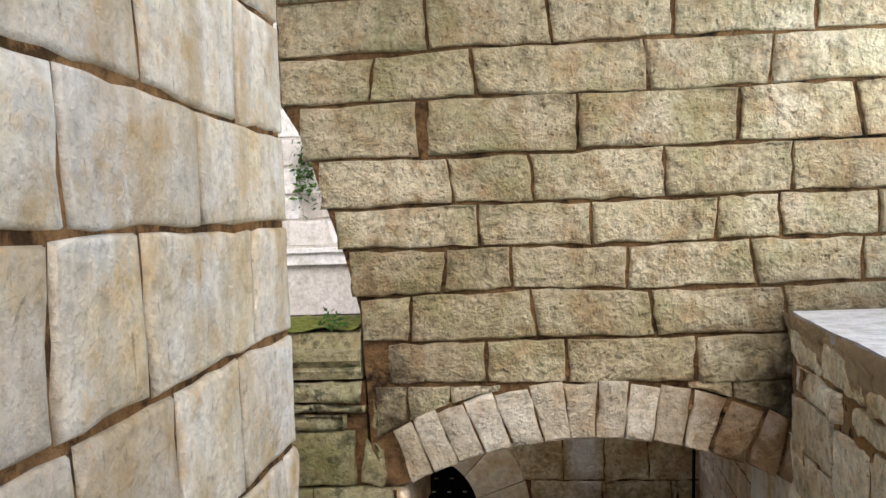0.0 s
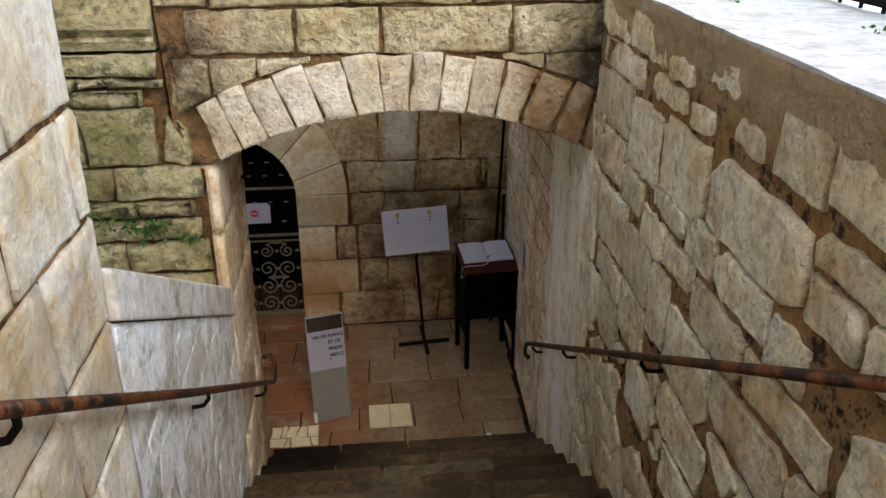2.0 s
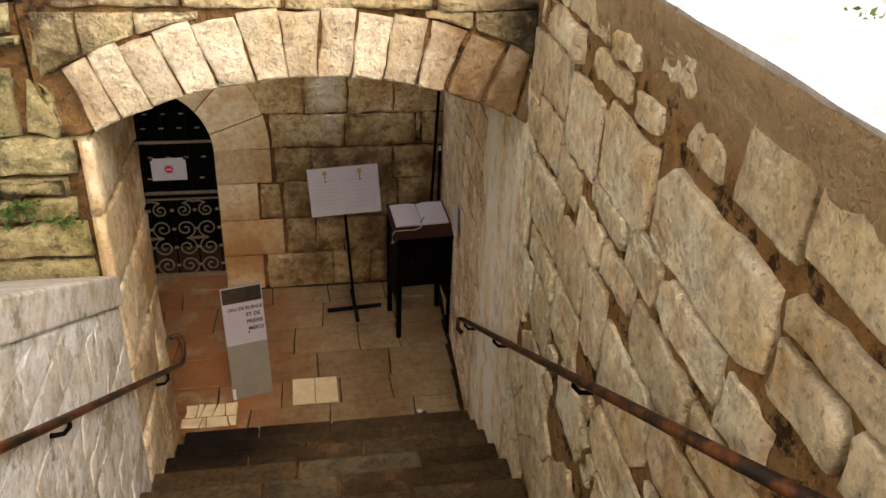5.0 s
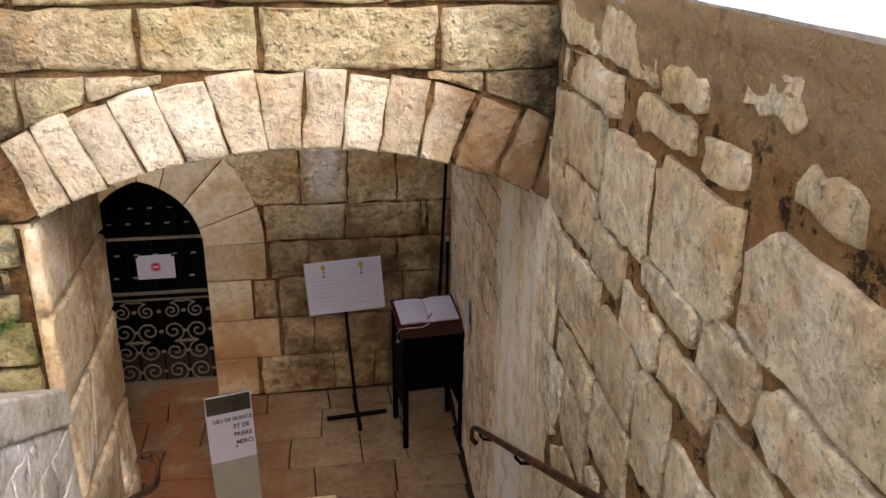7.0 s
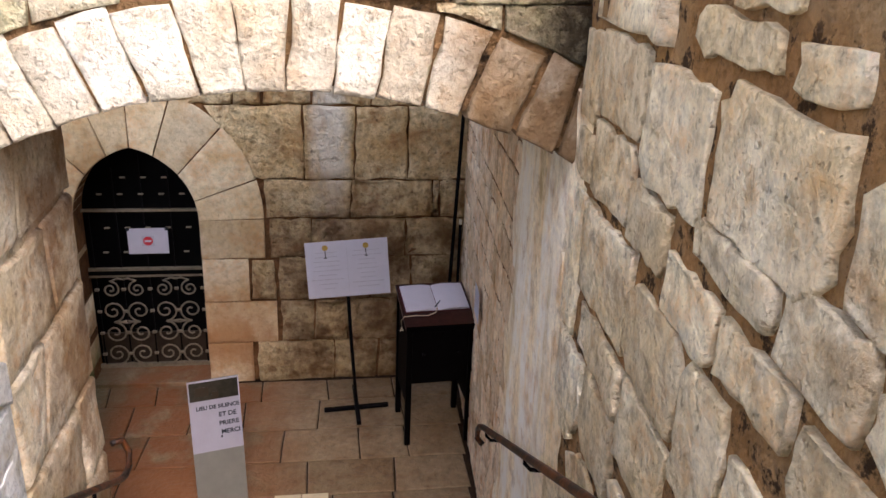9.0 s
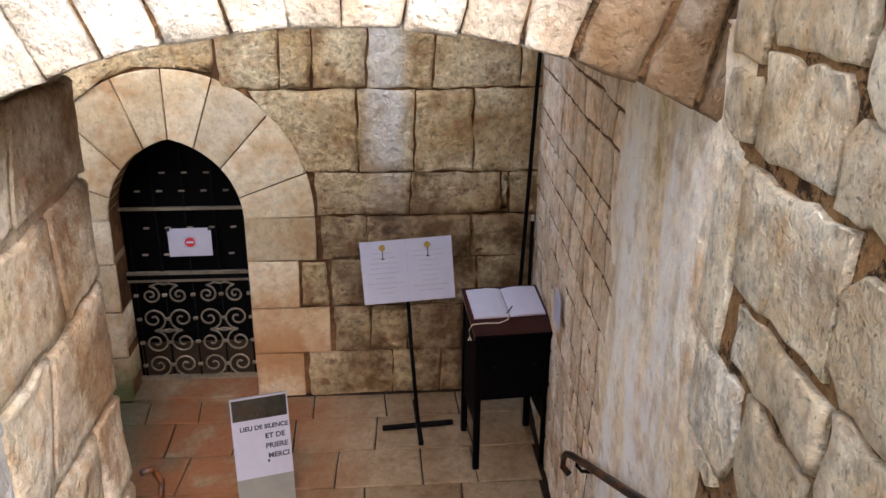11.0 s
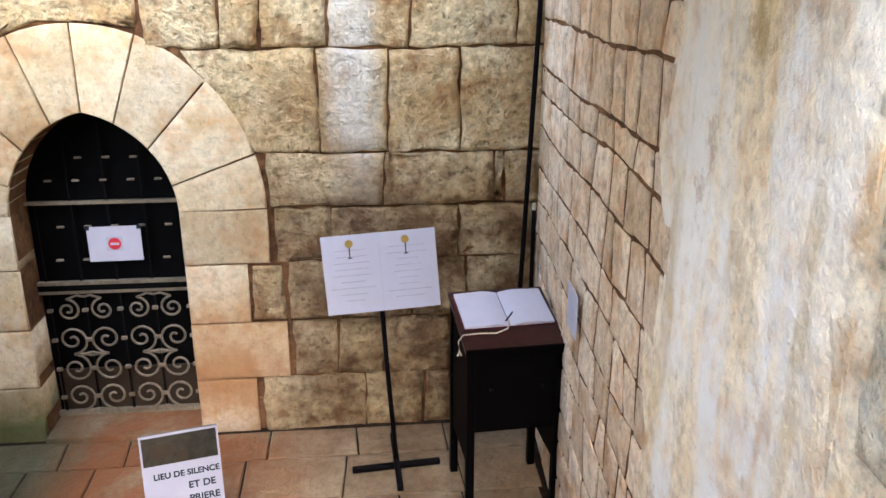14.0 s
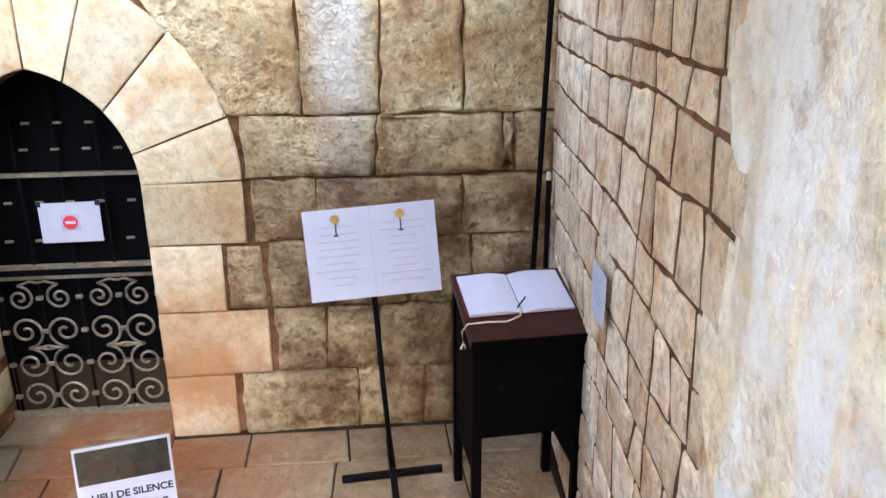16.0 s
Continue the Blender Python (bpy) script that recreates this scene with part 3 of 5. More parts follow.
arch_points = [door_in(math.pi * i / 20) for i in range(21)]
hole = [(DOOR_X + 0.445, -0.2)] + arch_points + [(DOOR_X - 0.445, -0.2)]
wall_end = tagged(solid("wall_end", prism([(-3.2, -0.2), (-3.2, 3.05), (2.2, 3.05), (2.2, -0.2)] + hole, "y", BACK_Y + 0.018, BACK_Y + 0.5), M_MORTAR), "old limestone end wall with a pointed doorway", "wall", kind="structure")
# unseen shell behind the solid leaf, near-black to stand for an unlit room
tagged(solid("wall_behind_door", boxes((-3.2, 2.6, 9.0, 9.2, -0.2, 3.0), (-3.2, -3.0, 7.92, 9.0, -0.2, 3.0), (2.4, 2.6, 7.92, 9.0, -0.2, 3.0)), M_MORTAR_DARK), "unseen near-black walls standing for an unlit room behind the door", "wall", kind="structure")
tagged(solid("ceiling_behind_door", boxes((-3.2, 2.6, 7.921, 9.2, 3.0, 3.06)), M_MORTAR_DARK), "unseen near-black ceiling behind the door", "ceiling", kind="structure")
tagged(solid("ceiling_chamber", boxes((-2.7, 2.6, 4.72, 6.35, 2.98, 3.06), (-2.7, 2.6, 7.2, 7.9, 2.98, 3.06), (-2.7, -2.05, 6.35, 7.2, 2.98, 3.06), (1.25, 2.6, 6.35, 7.2, 2.98, 3.06)), M_MORTAR_PALE), "unseen stone ceiling of the chamber, slotted for an added lamp", "ceiling", kind="structure")
tagged(solid("wall_chamber_left", boxes((-2.7, -2.4, 5.0, 7.44, -0.2, 1.6), (-2.7, -2.4, 5.0, 7.44, 2.8, 2.98), (-2.7, -2.4, 5.0, 5.25, 1.6, 2.8), (-2.7, -2.4, 6.75, 7.44, 1.6, 2.8)), M_REVEAL), "unseen plain side wall of the chamber, opened for an added lamp", "wall", kind="structure")
tagged(solid("wall_chamber_front", boxes((-2.7, -0.95, 4.66, 5.0, -0.2, 2.98)), M_REVEAL), "plain wall between the chamber and the mossy wall", "wall", kind="structure")
# unseen slab, added to cut the overhead light on stairs and arch wall
tagged(solid("ceiling_stairs", boxes((-1.2, 2.6, 2.8, 4.7, 6.3, 6.5)), M_PILLAR), "unseen stone slab added over the arch wall to hold back sky light", "ceiling", kind="structure")
tagged(solid("wall_landing_end", boxes((-1.7, 2.62, -4.2, -4.0, 0, 4.2)), M_PILLAR), "plain wall behind the landing", "wall", kind="structure")

# ---- outside ----
sill = tagged(solid("sill", prism([(4.12, 3.30), (4.10, 3.345), (4.13, 3.36), (4.09, 3.40), (4.09, 3.45), (4.14, 3.46), (4.16, 3.54), (4.75, 3.56), (4.75, 3.30)], "x", -2.9, -0.715), M_MOSSY), "moulded stone sill grown over with green moss", "sill", kind="structure")


bm = bmesh.new()
bmesh.ops.create_grid(bm, x_segments=90, y_segments=26, size=1)
for v in bm.verts:
    x, y = -1.81 + v.co.x * 1.08, 4.44 + v.co.y * 0.3
    v.co = Vector((x, y, 3.553 + 0.022 * noise.noise((x * 9, y * 9, 0.3)) + 0.012 * noise.noise((x * 34, y * 34, 0.9)) + 0.008))
tagged(solid("moss", bm, M_MOSS, True), "bright yellow-green moss on the stone sill", "moss", kind="stuff")


def facade(name, label, x0, x1, y, z1, flip):
    """A bright stone house front with courses, a string course and openings."""
    house = thing(name, (x0 + x1) / 2, y, -0.16, label, "building")
    cx = (x0 + x1) / 2
    part("wall", boxes((x0 - cx, x1 - cx, 0.02, 0.6, 0, z1)), M_OUTSIDE, house)
    part("roof", boxes((x0 - cx - 0.3, x1 - cx + 0.3, -0.3, 1.2, z1, z1 + 0.25)), M_OUTSIDE, house)
    part("string_course", boxes((x0 - cx, x1 - cx, -0.08, 0.015, 3.75, 3.9), (x0 - cx, x1 - cx, -0.14, 0.015, 3.905, 3.96)), M_OUTSIDE, house)
    z = 3.98
    while z < min(z1 - 0.3, 7.0):
        h = rnd.uniform(0.3, 0.42)
        for p in row_polys(course(x0 - cx, x1 - cx, 0.75), z, z + h, 0.03):
            me, a, b = stone_mesh(p, 0.05, 0.012, 0.01, 0.3)
            me.materials.append(M_OUTSIDE)
            ob = new("stone", me)
            ob.parent = house
            ob.matrix_local = face_matrix((a, 0.0, b), (1, 0, 0), (0, 0, 1))
        z += h
    return house


front = facade("apartment_house", "sunlit pale limestone house front beyond the opening", -7.5, -0.5, 10.2, 8.5, False)
side = facade("garden_house", "sunlit pale stone house beyond the iron railing", -6, 6, 0, 5.2, True)
side.matrix_world = pose(8.5, 4.0, -0.16, 0, 0, -90)
tagged(solid("terrace", boxes((2.625, 8.4, -6, 12, -0.15, 3.5)), M_GROUND), "pale gravel terrace behind the ledge", "terrace", kind="structure")


def leafy(name, where, label, count, spread, size, category="plant", rz=0.0):
    """A tuft of small pointed leaves."""
    plant = thing(name, *where, label, category, rz)
    bm = bmesh.new()
    for _ in range(count):
        c = Vector((rnd.gauss(0, spread[0]), rnd.gauss(0, spread[1]), rnd.gauss(0, spread[2])))
        m = Matrix.Translation(c) @ Euler((rnd.uniform(-1.2, 1.2), rnd.uniform(-1.2, 1.2), rnd.uniform(0, 6.3))).to_matrix().to_4x4()
        s = size * rnd.uniform(0.5, 1.3)
        vs = [bm.verts.new(m @ Vector(p)) for p in ((0, -s, 0), (s * 0.45, -s * 0.2, s * 0.15), (0, s, 0), (-s * 0.45, -s * 0.2, s * 0.15))]
        bm.faces.new((vs[0], vs[1], vs[2]))
        bm.faces.new((vs[0], vs[2], vs[3]))
    part("leaves", bm, M_LEAF, plant)
    return plant


leafy("ivy", (-2.6, 10.1, 4.75), "small green ivy growing on the house front", 160, (0.08, 0.02, 0.22), 0.05)
leafy("wall_fern", (-0.86, 4.08, 2.42), "small green fern rooted in the mossy wall", 90, (0.07, 0.02, 0.03), 0.022)
leafy("wall_fern", (-1.08, 4.07, 2.47), "low green weeds rooted in the mossy wall", 70, (0.08, 0.02, 0.03), 0.018)
leafy("wall_fern", (-0.66, 4.07, 2.36), "low green weeds rooted in the mossy wall", 40, (0.05, 0.02, 0.02), 0.018)
leafy("sill_weed", (-0.86, 4.16, 3.60), "dark little weed on the mossy sill", 60, (0.04, 0.03, 0.03), 0.02)
for y in (3.2, 2.4):
    leafy("ledge_weed", (1.75 - 0.1 * (y > 3), y, 3.612), "dry little weed in a crack of the ledge", 14, (0.02, 0.03, 0.004), 0.012)


# ---- iron railing on the ledge ----
def spiral(cx, cz, r, turns, start, way=1, steps=26):
    out = []
    for i in range(steps + 1):
        f = i / steps
        a = start + way * math.tau * turns * f
        rr = r * (1 - 0.86 * f)
        out.append((cx + rr * math.cos(a), cz + rr * math.sin(a)))
    return out


railing = thing("iron_railing", 2.10, 4.05, 3.602, "wrought iron railing with scrolls standing on the ledge", "railing", -94.5)
RL = 3.0
for z, h in ((0.02, 0.025), (0.98, 0.03)):
    part("rail", boxes((0, RL, -0.015, 0.015, z, z + h)), M_IRON, railing)
for i in range(20):
    x = 0.02 + i * 0.154
    part("bar", boxes((x - 0.006, x + 0.006, -0.006, 0.006, 0.0, 0.98)), M_IRON, railing)
for i in range(19):
    x = 0.097 + i * 0.154
    s = 1 if i % 2 else -1
    for z in (0.09, 0.40, 0.71):
        low = spiral(x - s * 0.004, z, 0.066, 1.6, 0 if s > 0 else math.pi, -s)
        high = spiral(x + s * 0.004, z + 0.17, 0.066, 1.6, math.pi if s > 0 else 0, -s)
        part("scroll", tube([(a, 0, b) for a, b in low[::-1] + high], 0.009, 6), M_GLINT_IRON, railing, smooth=True)
        part("collar", boxes((x + 0.06, x + 0.094, -0.012, 0.012, z - 0.008, z + 0.008), bevel=0.003), M_GLINT_IRON, railing)

# ---- handrails ----


def handrail(name, label, points, brackets, out):
    rail = thing(name, 0, 0, 0, label, "handrail")
    part("bar", tube(points, 0.0165, 10), M_RAIL, rail, smooth=True)
    for p in brackets:
        p = Vector(p)
        o = Vector(out)
        part("bracket", tube([p, p + Vector((0, 0, -0.035)), p + o * 0.25 + Vector((0, 0, -0.065)), p + o * 0.6 + Vector((0, 0, -0.07)), p + o * 1.15 + Vector((0, 0, -0.07))], 0.009, 6), M_IRON, rail, smooth=True)
    return rail


def rail_z(y):
    return 3.878 - 0.563 * y


rx = [right_x(y) - 0.075 for y in (0.2, 5.25)]
hook = [(rx[1], 5.25, rail_z(5.25)), (rx[1], 5.33, rail_z(5.33) - 0.005), (rx[1], 5.38, rail_z(5.38) - 0.03), (rx[1], 5.385, rail_z(5.38) - 0.09), (rx[1] + 0.03, 5.36, rail_z(5.38) - 0.12)]
handrail("handrail", "rust-brown painted round iron handrail on the rubble wall", [(rx[0], 0.2, rail_z(0.2)), (right_x(2.7) - 0.08, 2.7, rail_z(2.7))] + hook,
         [(right_x(y) - 0.077, y, rail_z(y)) for y in (1.3, 2.72, 4.1, 5.1)], (0.1, 0, 0))
lx = -0.43
handrail("handrail", "rust-brown painted round iron handrail on the pale wall", [(lx, 0.3, 4.04 - 0.636 * 0.3), (lx, 2.7, 4.04 - 0.636 * 2.7), (lx, 4.98, 0.90), (lx, 5.08, 0.85), (lx + 0.005, 5.15, 0.86), (lx, 5.19, 0.92), (lx - 0.02, 5.17, 1.0), (lx - 0.06, 5.13, 1.01)],
         [(lx, y, 4.04 - 0.636 * y) for y in (1.4, 2.95, 4.6)], (-0.09, 0, 0))

# ---- chamber things ----
# iron door
door = thing("iron_door", DOOR_X, 7.64, 0.03, "black iron door with wrought scrolls in its lower half", "door")
leaf = [(0.46, 0.0)] + [(x - DOOR_X, z - 0.03) for x, z in ((DOOR_X + 1.04 * (a - DOOR_X), b + 0.02) for a, b in arch_points)] + [(-0.46, 0.0)]
part("panel", prism(leaf, "y", 0.03, 0.06), M_DOOR, door)
# lighter brown strip across the foot of the leaf
part("lower_panel", boxes((-0.42, 0.42, 0.012, 0.026, 0.03, 0.30)), M_GLASS_DULL, door, "brown lower panel")
for z, h, mat in ((0.0, 0.03, M_SCROLL), (0.80, 0.02, M_SCROLL), (0.855, 0.02, M_SCROLL), (1.34, 0.018, M_SCROLL), (0.82, 0.034, M_DOOR)):
    part("crossbar", boxes((-0.45, 0.45, -0.02, 0.01, z, z + h)), mat, door)
for i in range(-2, 3):
    part("upright", boxes((i * 0.2 - 0.006, i * 0.2 + 0.006, -0.004, 0.006, 0.03, 1.8 - 0.12 * i * i)), M_IRON, door)
for r in range(4):
    z = 0.125 + r * 0.19
    for i in (-2, -1, 0, 1):
        cx = i * 0.2 + 0.1
        s = 1 if i % 2 else -1
        reach = 0.094 if r < 3 else 0.07
        path = spiral(cx, z, reach, 1.6, math.pi / 2 if r % 2 else -math.pi / 2, s if r % 2 else -s, 34)
        tail = [(cx - s * 0.098, z + (0.085 if r % 2 else -0.085)), (cx - s * 0.06, z + (0.093 if r % 2 else -0.093))]
        part("scroll", tube([(a, -0.012, b) for a, b in tail + path], 0.0075, 6), M_SCROLL, door, smooth=True)
    for i in (-2, -1, 0, 1, 2):
        part("collar", boxes((i * 0.2 - 0.016, i * 0.2 + 0.016, -0.024, 0.0, z - 0.01, z + 0.01), bevel=0.003), M_SCROLL, door)
for r, z in enumerate((1.0, 1.2, 1.47, 1.6)):
    for i in range(-2, 3):
        if abs(i) * 0.15 < 0.44 - max(0, z - 1.4) * 0.8:
            part("stud", boxes((i * 0.15 - 0.02 + 0.03 * (r % 2), i * 0.15 + 0.02 + 0.03 * (r % 2), -0.012, 0.005, z, z + 0.012), bevel=0.003), M_SCROLL, door)
tagged(solid("threshold", boxes((DOOR_X - 0.44, DOOR_X + 0.445, BACK_Y - 0.06, 7.66, -0.15, 0.028), bevel=0.006), M_FLOOR), "pale worn stone threshold", "threshold", kind="structure")

# paper on the door
note = thing("paper_notice", -0.775, 7.612, 1.135, "white paper notice with a round no-entry mark on the door", "notice", 1.5)
bm = prism([(-0.148, -0.105), (0.148, -0.105), (0.150, 0.105), (-0.147, 0.103)], "y", 0.0, 0.002)
part("sheet", bm, M_PAPER, note)
part("mark_square", boxes((-0.045, 0.045, -0.0012, -0.0004, -0.042, 0.042)), M_INK, note)
bm = bmesh.new()
bmesh.ops.create_cone(bm, cap_ends=True, segments=32, radius1=0.036, radius2=0.036, depth=0.001, matrix=pose(0, -0.0022, 0, 90))
part("mark_disc", bm, M_RED, note)
part("mark_bar", boxes((-0.024, 0.024, -0.0042, -0.0032, -0.007, 0.007)), M_PAPER, note)
for x in (-0.142, 0.142):
    part("tape", boxes((x - 0.012, x + 0.012, -0.003, -0.001, 0.085, 0.112)), M_BLACKINK, note)

# poster on its stand
stand = thing("poster_stand", 0.79, 6.915, 0.0, "thin black metal stand holding a large white poster", "stand")
part("base_bar", boxes((-0.245, 0.245, -0.016, 0.016, 0.0, 0.03), m=pose(0, 0, 0, 0, 0, 5.5), bevel=0.004), M_IRON, stand)
part("base_bar", boxes((-0.016, 0.016, -0.265, 0.265, 0.0, 0.03), m=pose(0, 0, 0.031, 0, 0, 2), bevel=0.004), M_IRON, stand)
part("pole", tube([(0, 0, 0.05), (-0.035, 0.09, 0.55), (-0.06, 0.165, 0.98), (-0.06, 0.185, 1.12)], 0.013, 10), M_IRON, stand, smooth=True)
bd = pose(-0.055, 0.145, 1.112, -8, -3.9, -0.5)
part("board", boxes((-0.297, 0.297, 0.004, 0.012, -0.21, 0.21), m=bd), M_IRON, stand)
part("poster", boxes((-0.30, 0.30, -0.001, 0.003, -0.212, 0.212), m=bd), M_PAPER, stand, "large white printed poster with a fold")
part("fold", boxes((-0.001, 0.001, -0.0025, -0.0015, -0.21, 0.21), (-0.297, 0.297, -0.0025, -0.0015, -0.001, 0.0), m=bd), M_INK, stand)
for x in (-0.155, 0.14):
    bm = bmesh.new()
    bmesh.ops.create_cone(bm, cap_ends=True, segments=20, radius1=0.021, radius2=0.021, depth=0.001, matrix=bd @ pose(x, -0.0022, 0.165, 90))
    part("printed_tree", bm, M_GOLD, stand, "ochre printed tree emblem")
    part("printed_trunk", boxes((x - 0.003, x + 0.003, -0.0028, -0.0018, 0.09, 0.145), (x - 0.012, x + 0.012, -0.0028, -0.0018, 0.086, 0.092), m=bd), M_PHOTO, stand)
for i in range(9):
    z = 0.13 - i * 0.034
    for x in (-0.15, 0.145):
        w = rnd.uniform(0.05, 0.12)
        part("text_line", boxes((x - w, x + w, -0.0025, -0.0016, z - 0.003, z + 0.003), m=bd), M_INK, stand)

# lectern with the book
lectern = thing("lectern", 1.335, 6.66, 0.0, "black wooden lectern with a sloping red-brown top", "lectern", 4)
W2, D2 = 0.238, 0.235
top = pose(0, 0, 0.985, 12)
part("top", boxes((-W2 - 0.01, W2 + 0.01, -D2 - 0.02, D2 + 0.02, -0.012, 0.014), m=top, bevel=0.005), M_REDWOOD, lectern, "worn red-brown sloping wooden top")
part("lip", boxes((-W2 - 0.01, W2 + 0.01, -D2 - 0.03, -D2 - 0.018, -0.02, 0.03), m=top, bevel=0.003), M_BLACKWOOD, lectern)
for x in (-W2 + 0.02, W2 - 0.02):
    for y in (-D2 + 0.02, D2 - 0.02):
        part("leg", boxes((x - 0.02, x + 0.02, y - 0.02, y + 0.02, 0.0, 0.93 + (0.08 if y > 0 else 0)), bevel=0.003), M_BLACKWOOD, lectern)
part("front_panel", boxes((-W2 + 0.041, W2 - 0.041, -D2 + 0.012, -D2 + 0.03, 0.50, 0.925)), M_BLACKWOOD, lectern)
part("back_panel", boxes((-W2 + 0.041, W2 - 0.041, D2 - 0.03, D2 - 0.012, 0.50, 1.0)), M_BLACKWOOD, lectern)
for x in (-W2 + 0.012, W2 - 0.03):
    part("side_panel", prism([(-D2 + 0.041, 0.30), (D2 - 0.041, 0.30), (D2 - 0.041, 1.0), (-D2 + 0.041, 0.93)], "x", x, x + 0.018), M_BLACKWOOD, lectern)
part("shelf", boxes((-W2 + 0.03, W2 - 0.03, -D2 + 0.03, D2 - 0.03, 0.50, 0.52)), M_BLACKWOOD, lectern)
for x in (-0.12, 0.13):
    part("knob", boxes((x - 0.008, x + 0.008, -D2 - 0.004, -D2 + 0.012, 0.72, 0.74), bevel=0.003), M_IRON, lectern)

book = thing("guest_book", 1.332, 6.72, 1.009, "open guest book with blank white pages and red cover", "book", 5)
tilt = pose(0, 0, 0, 12)
part("cover", boxes((-0.232, 0.232, -0.146, 0.15, 0.002, 0.008), m=tilt, bevel=0.002), M_COVER, book, "dark red cover")
for s in (-1, 1):
    bm = bmesh.new()
    rows = []
    for i in range(9):
        f = i / 8
        h = 0.010 + 0.020 * math.sin(min(1.0, f * 2.2) * math.pi * 0.5) * (1 - 0.55 * f)
        x = s * (0.002 + 0.222 * f)
        rows.append([bm.verts.new(tilt @ Vector(p)) for p in ((x, -0.142, 0.0085), (x, -0.142, h), (x, 0.147, h), (x, 0.147, 0.0085))])
    for a, b in zip(rows, rows[1:]):
        for k in range(4):
            bm.faces.new((a[k], a[(k + 1) % 4], b[(k + 1) % 4], b[k]))
    bm.faces.new(rows[0])
    bm.faces.new(rows[-1])
    part("page_block", bm, M_PAPER, book, "white blank pages")
pen = thing("pen", 1.335, 6.585, 1.02, "thin black pen lying on the guest book", "pen", 55)
part("barrel", tube([(-0.03, 0, 0.004), (0.045, 0, 0.022)], 0.004, 6), M_BLACKINK, pen)
cord = thing("cord", 1.1, 6.5, 1.0, "cream cord looped round the edge of the book", "cord")
part("strand", tube([(-0.02, -0.06, -0.07), (-0.025, -0.055, -0.02), (0.0, -0.03, 0.0), (0.08, -0.022, 0.002), (0.16, -0.026, 0.002), (0.22, 0.01, 0.008), (0.235, 0.06, 0.024)], 0.004, 6), M_CORD, cord, smooth=True)
part("knot", tube([(-0.03, -0.066, -0.09), (-0.02, -0.06, -0.065), (-0.012, -0.062, -0.09)], 0.005, 6), M_CORD, cord)

# board asking for silence
sign = thing("silence_sign", -0.068, 5.77, 0.0, "tall narrow grey board with a printed request for silence", "sign", 14)
sm = pose(0, 0, 0, -9)
part("board", boxes((-0.15, 0.15, 0.0, 0.014, 0.0, 0.912), m=sm, bevel=0.002), M_PANEL, sign)
part("foot", boxes((-0.15, -0.128, -0.004, 0.05, 0.0, 0.09), m=sm), M_PAPER, sign, "white foot of the board")
part("sheet", boxes((-0.15, 0.15, -0.003, -0.001, 0.45, 0.912), m=sm), M_SHEET, sign, "white printed sheet with a dark photograph")
part("photograph", boxes((-0.142, 0.142, -0.0055, -0.004, 0.785, 0.902), m=sm), M_PHOTO, sign, "dark photograph of a doorway")
part("photograph_detail", boxes((-0.012, 0.026, -0.0075, -0.0062, 0.787, 0.835), (-0.11, -0.03, -0.0075, -0.0062, 0.815, 0.87), m=sm), M_GLASS_DULL, sign)


def lettering(parent, words, x, z, size, mat, base, align="RIGHT"):
    cu = bpy.data.curves.new("lettering", "FONT")
    cu.body, cu.size, cu.align_x, cu.offset, cu.extrude = words, size, align, 0.0012, 0.0003
    cu.materials.append(mat)
    ob = new("lettering", cu)
    ob.parent = parent
    ob.matrix_local = base @ pose(x, -0.0045, z, 90)
    return ob


for words, x, z in (("LIEU DE SILENCE", 0.142, 0.725), ("ET DE", 0.122, 0.668), ("PRIERE", 0.134, 0.611), ("MERCI", 0.138, 0.554)):
    lettering(sign, words, x, z, 0.034 if len(words) > 8 else 0.04, M_BLACKINK, sm)
part("small_print", boxes((0.02, 0.03, -0.0045, -0.0035, 0.53, 0.545), m=sm), M_BLACKINK, sign)

# notices and rods by the corner
n2 = thing("paper_notice", right_x(6.14) - 0.03, 6.14, 1.25, "small white paper notice taped to the side wall", "notice", -90 - 3.8)
part("sheet", prism([(-0.105, -0.10), (0.105, -0.095), (0.104, 0.10), (-0.106, 0.098)], "y", 0.0, 0.002), M_PAPER, n2)
part("printed_lines", boxes(*[(-0.07, rnd.uniform(0.0, 0.08), -0.002, -0.001, z, z + 0.004) for z in (0.05, 0.03, 0.01, -0.01, -0.04)]), M_INK, n2)
rod = thing("rod", 1.50, 7.30, 0.0, "thin dark metal rod leaning in the corner", "rod")
part("bar", tube([(0.0, 0.0, 0.0), (0.105, 0.02, 2.75)], 0.014, 8), M_IRON, rod)
rod2 = thing("rod", 1.585, 7.26, 0.0, "short dark rod with a pale tip leaning in the corner", "rod")
part("bar", tube([(0.0, 0.0, 0.0), (0.01, 0.03, 1.36)], 0.013, 8), M_IRON, rod2)
part("tip", tube([(0.01, 0.03, 1.362), (0.01, 0.031, 1.40)], 0.012, 8), M_CORD, rod2, "pale worn tip")

# scraps on the floor
scrap = thing("paper_scrap", 1.17, 5.42, 0.004, "crumpled white paper scrap on the floor", "litter")
bm = bmesh.new()
bmesh.ops.create_icosphere(bm, subdivisions=2, radius=0.022)
for v in bm.verts:
    v.co = v.co * rnd.uniform(0.7, 1.2)
    v.co.z = abs(v.co.z) * 0.6
part("paper", bm, M_PAPER, scrap)

# ---- stones of the walls, floors and steps ----
A_FACE = face_matrix((0, ARCH_Y, 0), (1, 0, 0), (0, 0, 1))
B_FACE = face_matrix((0, BACK_Y, 0), (1, 0, 0), (0, 0, 1))
L_FACE = face_matrix((PILLAR_X, 0, 0), (0, 1, 0), (0, 0, 1))
